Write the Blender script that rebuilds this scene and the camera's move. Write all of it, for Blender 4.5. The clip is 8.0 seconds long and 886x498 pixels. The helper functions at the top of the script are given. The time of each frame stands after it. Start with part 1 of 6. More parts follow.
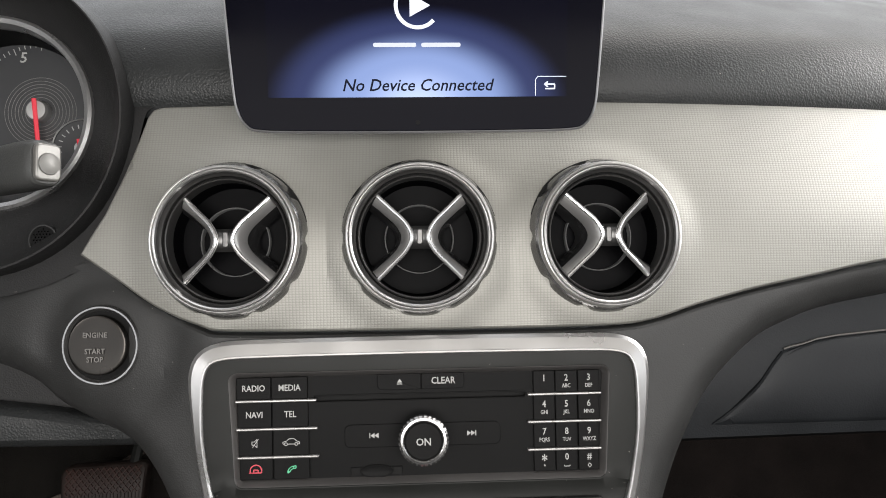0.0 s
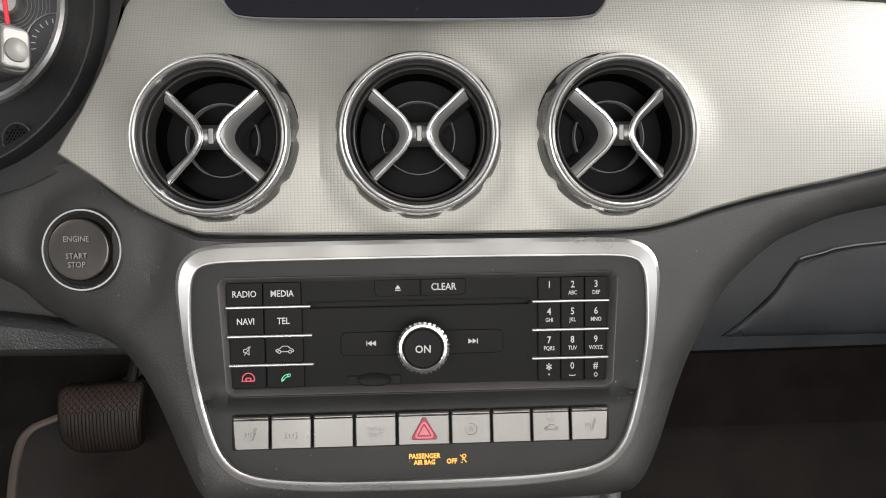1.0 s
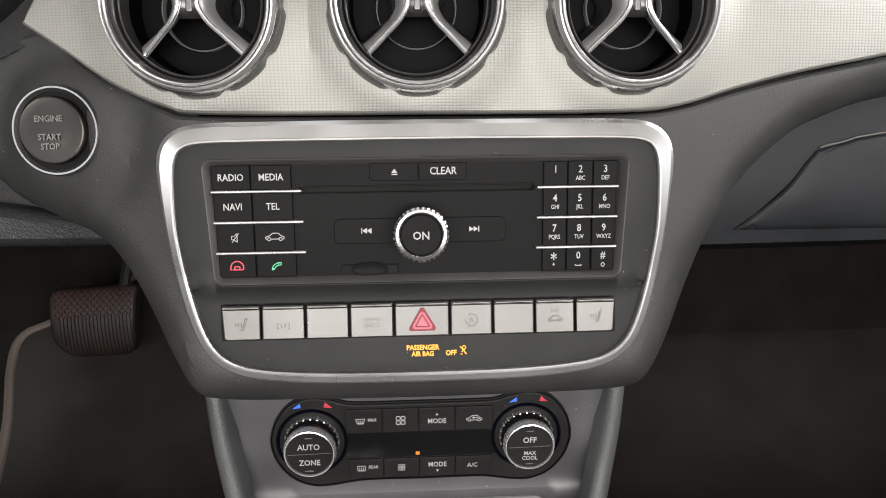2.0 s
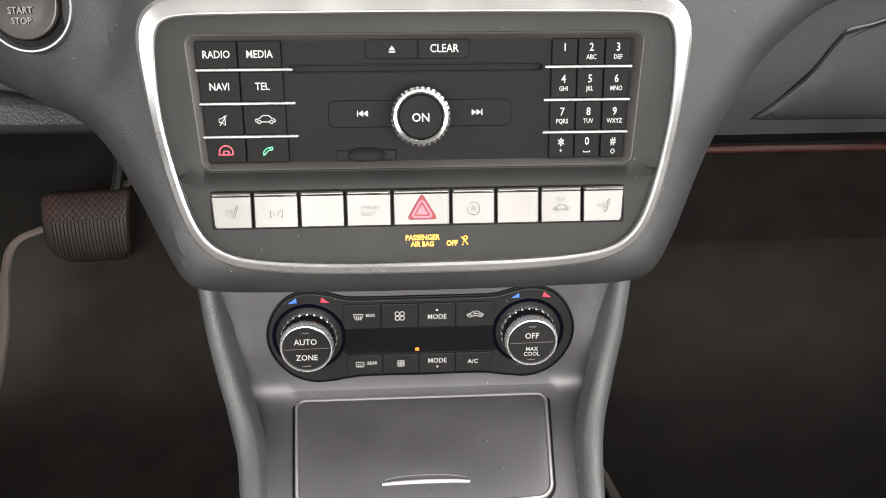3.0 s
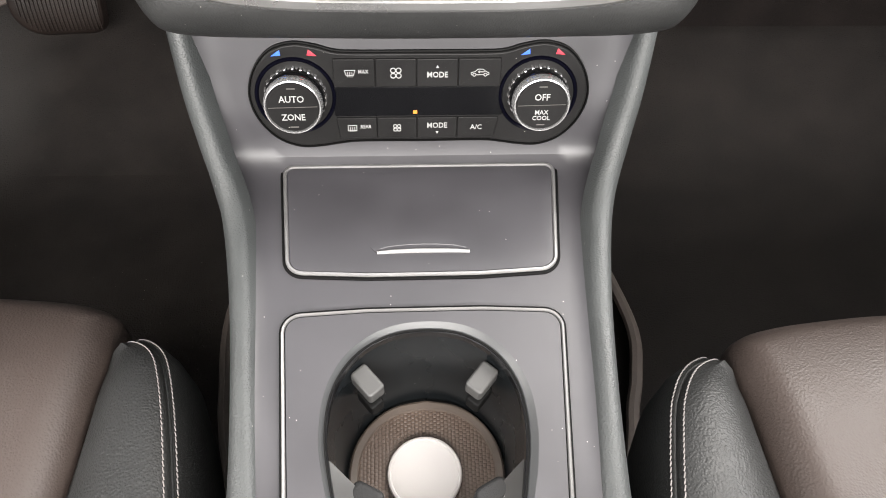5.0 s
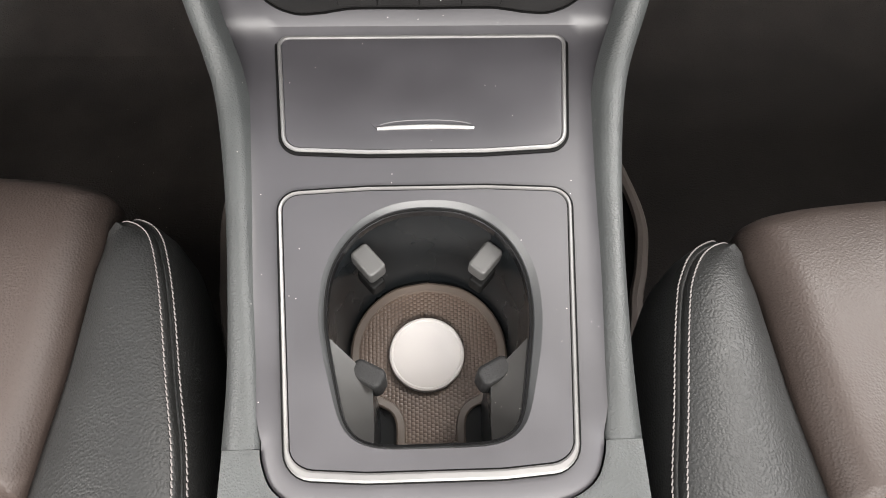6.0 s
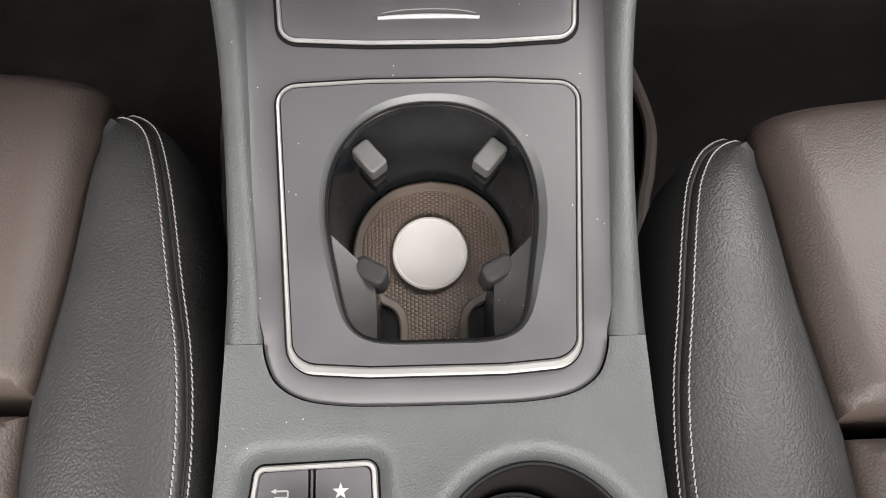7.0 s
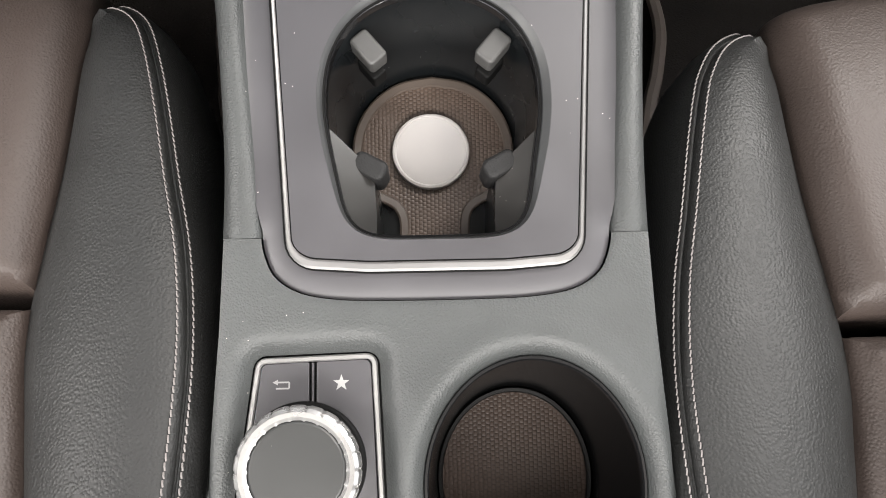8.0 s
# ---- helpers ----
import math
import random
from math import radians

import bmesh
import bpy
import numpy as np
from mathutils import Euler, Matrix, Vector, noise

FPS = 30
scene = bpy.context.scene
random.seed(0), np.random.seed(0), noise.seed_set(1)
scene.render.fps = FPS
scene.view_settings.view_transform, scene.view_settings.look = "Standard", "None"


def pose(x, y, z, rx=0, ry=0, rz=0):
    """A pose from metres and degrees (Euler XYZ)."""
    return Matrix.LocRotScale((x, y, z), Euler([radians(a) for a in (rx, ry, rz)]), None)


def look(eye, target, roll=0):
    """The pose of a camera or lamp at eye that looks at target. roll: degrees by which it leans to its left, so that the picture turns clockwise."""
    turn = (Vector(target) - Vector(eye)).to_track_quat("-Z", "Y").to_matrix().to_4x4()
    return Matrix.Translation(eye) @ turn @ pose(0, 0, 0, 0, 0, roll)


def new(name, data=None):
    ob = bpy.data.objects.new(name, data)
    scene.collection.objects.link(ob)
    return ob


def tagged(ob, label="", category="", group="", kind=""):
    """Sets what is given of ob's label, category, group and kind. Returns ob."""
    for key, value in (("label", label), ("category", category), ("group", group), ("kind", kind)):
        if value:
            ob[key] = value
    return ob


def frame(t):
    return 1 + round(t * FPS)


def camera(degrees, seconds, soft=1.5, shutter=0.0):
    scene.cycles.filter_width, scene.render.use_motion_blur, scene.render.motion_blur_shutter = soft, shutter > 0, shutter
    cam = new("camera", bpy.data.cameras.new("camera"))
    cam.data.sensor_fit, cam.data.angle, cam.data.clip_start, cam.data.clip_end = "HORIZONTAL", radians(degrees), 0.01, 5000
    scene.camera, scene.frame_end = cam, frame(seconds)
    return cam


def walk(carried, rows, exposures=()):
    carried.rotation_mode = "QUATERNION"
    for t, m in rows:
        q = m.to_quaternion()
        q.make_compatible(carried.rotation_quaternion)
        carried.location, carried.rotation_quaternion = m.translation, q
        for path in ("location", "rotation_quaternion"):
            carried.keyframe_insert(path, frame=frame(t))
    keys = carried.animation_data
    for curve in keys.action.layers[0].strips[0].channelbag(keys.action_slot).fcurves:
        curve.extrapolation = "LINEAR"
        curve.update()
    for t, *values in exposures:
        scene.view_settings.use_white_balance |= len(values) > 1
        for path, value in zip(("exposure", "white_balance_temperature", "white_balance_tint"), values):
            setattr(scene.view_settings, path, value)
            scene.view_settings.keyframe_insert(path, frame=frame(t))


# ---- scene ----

cam = camera(61.2, 8.0, soft=0.95)
PATH = [
    (0.0, (-0.009, -0.011, 0.747), (0.093, 1.876, 0.092), 0.1),
    (0.5, (-0.009, -0.002, 0.734), (0.096, 1.855, 0.001), 0.2),
    (1.0, (-0.009, 0.006, 0.720), (0.093, 1.829, -0.097), 0.3),
    (1.5, (-0.008, 0.013, 0.706), (0.093, 1.793, -0.201), 0.5),
    (2.0, (-0.009, 0.020, 0.692), (0.095, 1.744, -0.316), 0.6),
    (3.5, (-0.009, 0.030, 0.654), (0.090, 1.570, -0.618), 1.0),
    (4.0, (-0.009, 0.034, 0.640), (0.089, 1.494, -0.724), 1.4),
    (4.5, (-0.009, 0.036, 0.630), (0.092, 1.405, -0.825), 2.0),
    (6.0, (-0.008, 0.037, 0.603), (0.073, 1.080, -1.101), 2.7),
    (6.5, (-0.007, 0.036, 0.598), (0.065, 0.975, -1.166), 2.7),
    (7.0, (-0.007, 0.034, 0.593), (0.056, 0.871, -1.222), 2.7),
    (7.5, (-0.006, 0.030, 0.589), (0.049, 0.765, -1.271), 2.8),
    (8.0, (-0.006, 0.027, 0.585), (0.045, 0.657, -1.312), 3.3),
]
EXPOSURES = [(0.0, 1.48), (1.0, 1.67), (2.0, 1.84), (3.5, 2.68), (4.5, 2.75), (6.0, 2.56), (7.0, 2.38), (8.0, 2.33)]
walk(cam, [(t, look(eye, aim, roll)) for t, eye, aim, roll in PATH], EXPOSURES)

# ---------------------------------------------------------------- light
world = bpy.data.worlds.new("overcast_sky")
scene.world = world
world.use_nodes = True
wn, wl = world.node_tree.nodes, world.node_tree.links
sky = wn.new("ShaderNodeTexSky")
sky.sky_type, sky.sun_disc = "NISHITA", False
sky.sun_elevation, sky.sun_rotation = radians(64), radians(20)
hsv = wn.new("ShaderNodeHueSaturation")
hsv.inputs["Saturation"].default_value = 0.10
wl.new(sky.outputs[0], hsv.inputs["Color"])
wl.new(hsv.outputs[0], wn["Background"].inputs["Color"])
wn["Background"].inputs["Strength"].default_value = 0.145
sun_data = bpy.data.lights.new("sun", "SUN")
sun_data.energy, sun_data.angle, sun_data.color = 0.5, radians(20), (1.0, 0.93, 0.85)
sun = new("sun", sun_data)
sun.matrix_world = look((2.7, 2.6, 5.4), (0.0, 0.2, 0.3))

# area lamp added at the unseen rear window to brighten rear-facing panels
rear_data = bpy.data.lights.new("rear_fill_light", "AREA")
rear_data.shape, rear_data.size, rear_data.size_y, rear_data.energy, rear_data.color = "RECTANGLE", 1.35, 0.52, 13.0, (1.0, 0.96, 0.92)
rear_light = new("rear_fill_light", rear_data)
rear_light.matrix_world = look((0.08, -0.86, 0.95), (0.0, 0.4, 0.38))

# area lamp added on the passenger's side to brighten the dashboard's right half
side_data = bpy.data.lights.new("side_fill_light", "AREA")
side_data.shape, side_data.size, side_data.size_y, side_data.energy, side_data.color = "RECTANGLE", 0.4, 0.36, 1.5, (1.0, 0.97, 0.94)
side_data.spread = radians(120)
side_light = new("side_fill_light", side_data)
side_light.matrix_world = look((0.735, 0.50, 0.86), (0.0, 0.48, 0.60))

# area lamp added on the driver's side to brighten the left seat cushion
driver_data = bpy.data.lights.new("driver_fill_light", "AREA")
driver_data.shape, driver_data.size, driver_data.size_y, driver_data.energy, driver_data.color = "RECTANGLE", 0.30, 0.3, 0.45, (1.0, 0.95, 0.91)
driver_data.spread = radians(78)
driver_light = new("driver_fill_light", driver_data)
driver_light.matrix_world = look((-0.735, -0.03, 0.80), (-0.28, 0.08, 0.2))

# ---------------------------------------------------------------- materials


def shader(name, color, rough=0.5, metal=0.0, grain=0.0, grain_size=0.0006, relief=0.0002, vary=0.15, kind="noise", coat=0.0, specular=0.5, dust=0.0):
    """A node material: two scales of colour change, and a fine relief of the given kind."""
    m = bpy.data.materials.new(name)
    m.use_nodes = True
    n, l = m.node_tree.nodes, m.node_tree.links
    b = n["Principled BSDF"]
    b.inputs["Roughness"].default_value, b.inputs["Metallic"].default_value = rough, metal
    b.inputs["Coat Weight"].default_value = coat
    b.inputs["Specular IOR Level"].default_value = specular
    co = n.new("ShaderNodeTexCoord")
    big = n.new("ShaderNodeTexNoise")
    big.inputs["Scale"].default_value, big.inputs["Detail"].default_value = 22, 4
    l.new(co.outputs["Object"], big.inputs["Vector"])
    ramp = n.new("ShaderNodeMapRange")
    ramp.inputs["From Min"].default_value, ramp.inputs["From Max"].default_value = 0.3, 0.7
    ramp.inputs["To Min"].default_value, ramp.inputs["To Max"].default_value = 1 - vary, 1 + vary
    l.new(big.outputs["Fac"], ramp.inputs["Value"])
    mul = n.new("ShaderNodeVectorMath")
    mul.operation = "SCALE"
    mul.inputs[0].default_value = color
    l.new(ramp.outputs[0], mul.inputs["Scale"])
    colour = mul.outputs[0]
    if dust:
        spot = n.new("ShaderNodeTexVoronoi")
        spot.inputs["Scale"].default_value = 180
        spot.inputs["Randomness"].default_value = 1.0
        l.new(co.outputs["Object"], spot.inputs["Vector"])
        pick = n.new("ShaderNodeTexNoise")
        pick.inputs["Scale"].default_value = 75
        l.new(co.outputs["Object"], pick.inputs["Vector"])
        small = n.new("ShaderNodeMath")
        small.operation = "LESS_THAN"
        small.inputs[1].default_value = 0.042
        l.new(spot.outputs["Distance"], small.inputs[0])
        some = n.new("ShaderNodeMath")
        some.operation = "GREATER_THAN"
        some.inputs[1].default_value = 0.52
        l.new(pick.outputs["Fac"], some.inputs[0])
        both = n.new("ShaderNodeMath")
        both.operation = "MULTIPLY"
        l.new(small.outputs[0], both.inputs[0])
        l.new(some.outputs[0], both.inputs[1])
        amount = n.new("ShaderNodeMath")
        amount.operation = "MULTIPLY"
        amount.inputs[1].default_value = dust
        l.new(both.outputs[0], amount.inputs[0])
        mix = n.new("ShaderNodeMix")
        mix.data_type = "RGBA"
        mix.inputs[7].default_value = (0.55, 0.52, 0.48, 1)
        l.new(amount.outputs[0], mix.inputs[0])
        l.new(colour, mix.inputs[6])
        colour = mix.outputs[2]
    l.new(colour, b.inputs["Base Color"])
    rr = n.new("ShaderNodeMapRange")
    rr.inputs["From Min"].default_value, rr.inputs["From Max"].default_value = 0.3, 0.7
    rr.inputs["To Min"].default_value, rr.inputs["To Max"].default_value = max(0.02, rough - 0.05), min(1, rough + 0.05)
    l.new(big.outputs["Fac"], rr.inputs["Value"])
    l.new(rr.outputs[0], b.inputs["Roughness"])
    if grain:
        bump = n.new("ShaderNodeBump")
        bump.inputs["Strength"].default_value, bump.inputs["Distance"].default_value = grain, relief
        if kind == "leather":
            warp = n.new("ShaderNodeTexNoise")
            warp.inputs["Scale"].default_value, warp.inputs["Detail"].default_value = 0.35 / grain_size, 1
            l.new(co.outputs["Object"], warp.inputs["Vector"])
            shift = n.new("ShaderNodeVectorMath")
            shift.operation = "MULTIPLY_ADD"
            shift.inputs[1].default_value = (grain_size * 0.7,) * 3
            l.new(warp.outputs["Color"], shift.inputs[0])
            l.new(co.outputs["Object"], shift.inputs[2])
            cell = n.new("ShaderNodeTexVoronoi")
            cell.feature = "SMOOTH_F1"
            cell.inputs["Scale"].default_value, cell.inputs["Smoothness"].default_value = 1 / grain_size, 0.2
            l.new(shift.outputs[0], cell.inputs["Vector"])
            dome = n.new("ShaderNodeMapRange")
            dome.interpolation_type = "SMOOTHSTEP"
            dome.inputs["From Min"].default_value, dome.inputs["From Max"].default_value = 0.75, 0.15
            l.new(cell.outputs["Distance"], dome.inputs["Value"])
            soft = n.new("ShaderNodeTexNoise")
            soft.inputs["Scale"].default_value, soft.inputs["Detail"].default_value = 0.45 / grain_size, 3
            l.new(co.outputs["Object"], soft.inputs["Vector"])
            sum_up = n.new("ShaderNodeMath")
            sum_up.operation = "MULTIPLY_ADD"
            sum_up.inputs[1].default_value = 0.45
            l.new(soft.outputs["Fac"], sum_up.inputs[0])
            l.new(dome.outputs[0], sum_up.inputs[2])
            l.new(sum_up.outputs[0], bump.inputs["Height"])
        elif kind in ("weave", "studs"):
            def maths(op, first, second=None):
                q = n.new("ShaderNodeMath")
                q.operation = op
                for slot, value in enumerate((first, second)):
                    if value is None:
                        continue
                    if isinstance(value, float):
                        q.inputs[slot].default_value = value
                    else:
                        l.new(value, q.inputs[slot])
                return q.outputs[0]

            sep = n.new("ShaderNodeSeparateXYZ")
            l.new(co.outputs["Object"], sep.inputs[0])
            v = maths("DIVIDE", sep.outputs[1], grain_size * (1.1 if kind == "studs" else 0.78))
            u = maths("DIVIDE", sep.outputs[0], grain_size)
            if kind == "studs":
                v = maths("ADD", v, maths("MULTIPLY", maths("FLOORED_MODULO", maths("FLOOR", u), 2.0), 0.5))
            pillow = maths("MULTIPLY", maths("SINE", maths("MULTIPLY", maths("FRACT", u), math.pi)), maths("SINE", maths("MULTIPLY", maths("FRACT", v), math.pi)))
            pillow = maths("POWER", pillow, 0.5)
            l.new(pillow, bump.inputs["Height"])
            groove = n.new("ShaderNodeMapRange")
            groove.inputs["From Min"].default_value, groove.inputs["From Max"].default_value = 0.2, 0.8
            groove.inputs["To Min"].default_value, groove.inputs["To Max"].default_value = (0.86, 1.04) if kind == "weave" else (0.74, 1.08)
            l.new(pillow, groove.inputs["Value"])
            joint = n.new("ShaderNodeVectorMath")
            joint.operation = "SCALE"
            l.new(colour, joint.inputs[0])
            l.new(groove.outputs[0], joint.inputs["Scale"])
            l.new(joint.outputs[0], b.inputs["Base Color"])
        else:
            fine = n.new("ShaderNodeTexNoise")
            fine.inputs["Scale"].default_value, fine.inputs["Detail"].default_value = 1 / grain_size, 3
            l.new(co.outputs["Object"], fine.inputs["Vector"])
            l.new(fine.outputs["Fac"], bump.inputs["Height"])
        l.new(bump.outputs[0], b.inputs["Normal"])
    return m


def glow(name, color, strength):
    m = bpy.data.materials.new(name)
    m.use_nodes = True
    b = m.node_tree.nodes["Principled BSDF"]
    b.inputs["Base Color"].default_value = (*[c * 0.3 for c in color], 1)
    b.inputs["Emission Color"].default_value, b.inputs["Emission Strength"].default_value = (*color, 1), strength
    return m


soft_black = shader("soft_black_plastic", (0.0178, 0.0180, 0.0178), 0.52, specular=0.3, grain=0.35, grain_size=0.0011, relief=0.00018, kind="leather", dust=0.5)
pad_black = shader("grained_dash_skin", (0.0134, 0.0144, 0.0147), 0.5, specular=0.26, grain=0.5, grain_size=0.0016, relief=0.0003, kind="leather", dust=0.5)
rail_grey = shader("grained_grey_plastic", (0.0296, 0.0322, 0.0320), 0.55, grain=0.65, grain_size=0.0011, relief=0.00017, kind="leather", dust=0.8)
satin_panel = shader("satin_dark_panel", (0.0272, 0.0258, 0.0290), 0.47, specular=0.62, grain=0.15, grain_size=0.0004, relief=0.00005, dust=1.0)
face_black = shader("matt_black_faceplate", (0.0098, 0.0102, 0.0096), 0.40, specular=0.08, grain=0.2, grain_size=0.0005, relief=0.00003, dust=0.5)
key_black = shader("black_key_plastic", (0.0062, 0.0062, 0.0063), 0.40, specular=0.025, grain=0.15, grain_size=0.0004, relief=0.00003)
well_black = shader("cup_well_plastic", (0.0050, 0.0058, 0.0064), 0.28, specular=0.25, grain=0.1, grain_size=0.0006, relief=0.00004, dust=0.6)
guide_grey = shader("cup_guide_plastic", (0.022, 0.0212, 0.0202), 0.42, grain=0.2, grain_size=0.0006, relief=0.00006, dust=0.6)
finger_grey = shader("grey_finger_plastic", (0.040, 0.0395, 0.0385), 0.5, grain=0.2, grain_size=0.0006, relief=0.00005)
lip_grey = shader("lip_plastic", (0.027, 0.028, 0.029), 0.42, grain=0.2, grain_size=0.0006, relief=0.00006)
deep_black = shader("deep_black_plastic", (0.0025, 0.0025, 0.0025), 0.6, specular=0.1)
gloss_black = shader("gloss_black_glass", (0.002, 0.002, 0.0042), 0.14, vary=0.05, specular=0.012)
frame_silver = shader("satin_silver_frame", (0.27, 0.265, 0.262), 0.34, metal=0.75, vary=0.06)
hood_black = shader("matt_black_hood", (0.011, 0.011, 0.0112), 0.6, specular=0.2, grain=0.4, grain_size=0.0012, relief=0.0002, kind="leather", dust=0.3)
stalk_grey = shader("grained_stalk_plastic", (0.034, 0.035, 0.034), 0.45, specular=0.4, grain=0.3, grain_size=0.0012, relief=0.0002, kind="leather")
stalk_silver = shader("silver_stalk_button", (0.13, 0.127, 0.12), 0.34, metal=0.4, vary=0.05)
edge_red = shader("dark_red_brown_edge", (0.034, 0.0105, 0.0078), 0.5, specular=0.3)
recess_black = shader("satin_recess_edge", (0.044, 0.042, 0.041), 0.35, specular=0.4)
cone_grey = shader("satin_grey_cone", (0.050, 0.049, 0.048), 0.32, metal=0.5, vary=0.06)
ring_silver = shader("brushed_dial_ring", (0.42, 0.42, 0.42), 0.28, metal=0.9, vary=0.1)
line_silver = shader("thin_silver_line", (0.22, 0.22, 0.22), 0.4, metal=0.3, vary=0.04)
chrome = shader("bright_chrome", (0.48, 0.476, 0.472), 0.33, metal=0.92, vary=0.04)
collar_chrome = shader("dark_collar_chrome", (0.24, 0.238, 0.236), 0.24, metal=0.92, vary=0.05)
satin_chrome = shader("satin_chrome", (0.40, 0.396, 0.392), 0.30, metal=0.88, vary=0.08, grain=0.1, grain_size=0.0005, relief=0.00003)
blade_silver = shader("satin_silver_blade", (0.36, 0.356, 0.352), 0.34, metal=0.7, vary=0.06)
bead_silver = shader("bright_blade_edge", (0.60, 0.60, 0.60), 0.26, metal=0.88, vary=0.04)
knurl_bright = shader("bright_knurled_silver", (0.50, 0.50, 0.50), 0.2, metal=0.75, vary=0.05)
climate_black = shader("satin_climate_black", (0.0098, 0.0095, 0.0095), 0.36, specular=0.10, dust=0.5)
knurl_silver = shader("knurled_silver", (0.30, 0.298, 0.296), 0.2, metal=0.92, vary=0.05)
glove_dark = shader("dark_blue_grained_plastic", (0.0078, 0.0088, 0.0100), 0.5, grain=0.2, grain_size=0.0014, relief=0.0003, kind="leather", specular=0.18)
bar_silver = shader("bright_key_bar", (0.19, 0.186, 0.182), 0.28, metal=0.6, vary=0.05)
silver_key = shader("silver_painted_key", (0.048, 0.0467, 0.0445), 0.32, metal=0.68, vary=0.14, grain=0.15, grain_size=0.0004, relief=0.00003)
trim_silver = shader("woven_silver_trim", (0.176, 0.174, 0.158), 0.50, metal=0.38, grain=0.6, grain_size=0.0020, relief=0.00015, kind="weave", vary=0.06)
print_white = shader("white_print", (0.24, 0.24, 0.235), 0.5, vary=0.03)
print_grey = shader("grey_print", (0.11, 0.106, 0.10), 0.5, vary=0.03)
print_dim = shader("dim_engraved_print", (0.05, 0.046, 0.042), 0.5, vary=0.03)
print_dark = shader("dark_print", (0.006, 0.007, 0.014), 0.6, specular=0.03, vary=0.03)
print_red = shader("red_print", (0.33, 0.012, 0.028), 0.5, vary=0.03)
print_green = shader("green_print", (0.05, 0.35, 0.18), 0.5, vary=0.03)
print_blue = shader("blue_print", (0.02, 0.10, 0.48), 0.5, vary=0.03)
hazard_red = shader("red_hazard_lens", (0.12, 0.002, 0.008), 0.4, specular=0.2, vary=0.05)
hazard_pink = shader("pale_hazard_lens", (0.27, 0.040, 0.066), 0.35, specular=0.3, vary=0.05)
amber_glow = glow("lit_amber_print", (1.0, 0.40, 0.005), 0.36)
led_orange = glow("lit_orange_lamp", (1.0, 0.22, 0.01), 0.22)
needle_red = glow("lit_red_needle", (0.8, 0.02, 0.05), 0.16)
leather = shader("black_seat_leather", (0.0128, 0.0130, 0.0128), 0.52, specular=0.34, grain=0.7, grain_size=0.0015, relief=0.00021, kind="leather", vary=0.10)
leather_smooth = shader("smooth_seat_leather", (0.0285, 0.0205, 0.0172), 0.54, specular=0.38, grain=0.55, grain_size=0.0015, relief=0.0002, kind="leather", vary=0.10)
thread = shader("pale_thread", (0.150, 0.138, 0.134), 0.8)
carpet = shader("black_carpet", (0.0088, 0.0079, 0.0070), 0.95, specular=0.1, grain=1.0, grain_size=0.0016, relief=0.001, vary=0.3, dust=0.4)
# carpet darkened for the toe board, the footwell's shade put in its colour
shaded_carpet = shader("shaded_toe_carpet", (0.0066, 0.0052, 0.0048), 0.95, specular=0.08, grain=1.0, grain_size=0.0016, relief=0.001, vary=0.3)
mat_black = shader("black_mat_pile", (0.0112, 0.0096, 0.0088), 0.95, specular=0.15, grain=1.0, grain_size=0.0016, relief=0.001, vary=0.25)
# lighter than mat_black: the driver footwell's light is in its colour
lit_mat = shader("lit_mat_pile", (0.0130, 0.0110, 0.0100), 0.95, specular=0.15, grain=1.0, grain_size=0.0016, relief=0.001, vary=0.35, dust=0.4)


def lit_patch(m, centre, reach, colour):
    """A pale pool of light painted into the pile's colour, with a ragged edge."""
    n, l = m.node_tree.nodes, m.node_tree.links
    b = n["Principled BSDF"]
    old = b.inputs["Base Color"].links[0].from_socket
    co = n.new("ShaderNodeTexCoord")
    near = n.new("ShaderNodeMapping")
    near.vector_type = "TEXTURE"
    near.inputs["Location"].default_value, near.inputs["Scale"].default_value = centre, reach
    l.new(co.outputs["Object"], near.inputs["Vector"])
    far = n.new("ShaderNodeVectorMath")
    far.operation = "LENGTH"
    l.new(near.outputs[0], far.inputs[0])
    ragged = n.new("ShaderNodeTexNoise")
    ragged.inputs["Scale"].default_value, ragged.inputs["Detail"].default_value = 18, 4
    l.new(co.outputs["Object"], ragged.inputs["Vector"])
    both = n.new("ShaderNodeMath")
    both.operation = "MULTIPLY_ADD"
    both.inputs[1].default_value = 0.35
    l.new(ragged.outputs["Fac"], both.inputs[0])
    l.new(far.outputs["Value"], both.inputs[2])
    fade = n.new("ShaderNodeMapRange")
    fade.interpolation_type = "SMOOTHSTEP"
    fade.inputs["From Min"].default_value, fade.inputs["From Max"].default_value = 1.25, 0.35
    l.new(both.outputs[0], fade.inputs["Value"])
    mix = n.new("ShaderNodeMix")
    mix.data_type = "RGBA"
    mix.inputs[7].default_value = (*colour, 1)
    l.new(fade.outputs[0], mix.inputs[0])
    l.new(old, mix.inputs[6])
    l.new(mix.outputs[2], b.inputs["Base Color"])


# soft light on the mat's left part, painted as a pale patch
lit_patch(lit_mat, (-0.475, 0.71, 0.08), (0.10, 0.17, 0.3), (0.026, 0.0242, 0.0228))
binding = shader("grey_mat_binding", (0.075, 0.06, 0.052), 0.8, grain=0.6, grain_size=0.0012, relief=0.0003)
rubber = shader("worn_pedal_rubber", (0.0128, 0.0088, 0.0074), 0.5, specular=0.25, grain=0.8, grain_size=0.0012, relief=0.0004, vary=0.35)
tread_red = shader("red_brown_tread_rubber", (0.026, 0.0098, 0.0072), 0.5, specular=0.25, grain=0.6, grain_size=0.0012, relief=0.0003, vary=0.4)
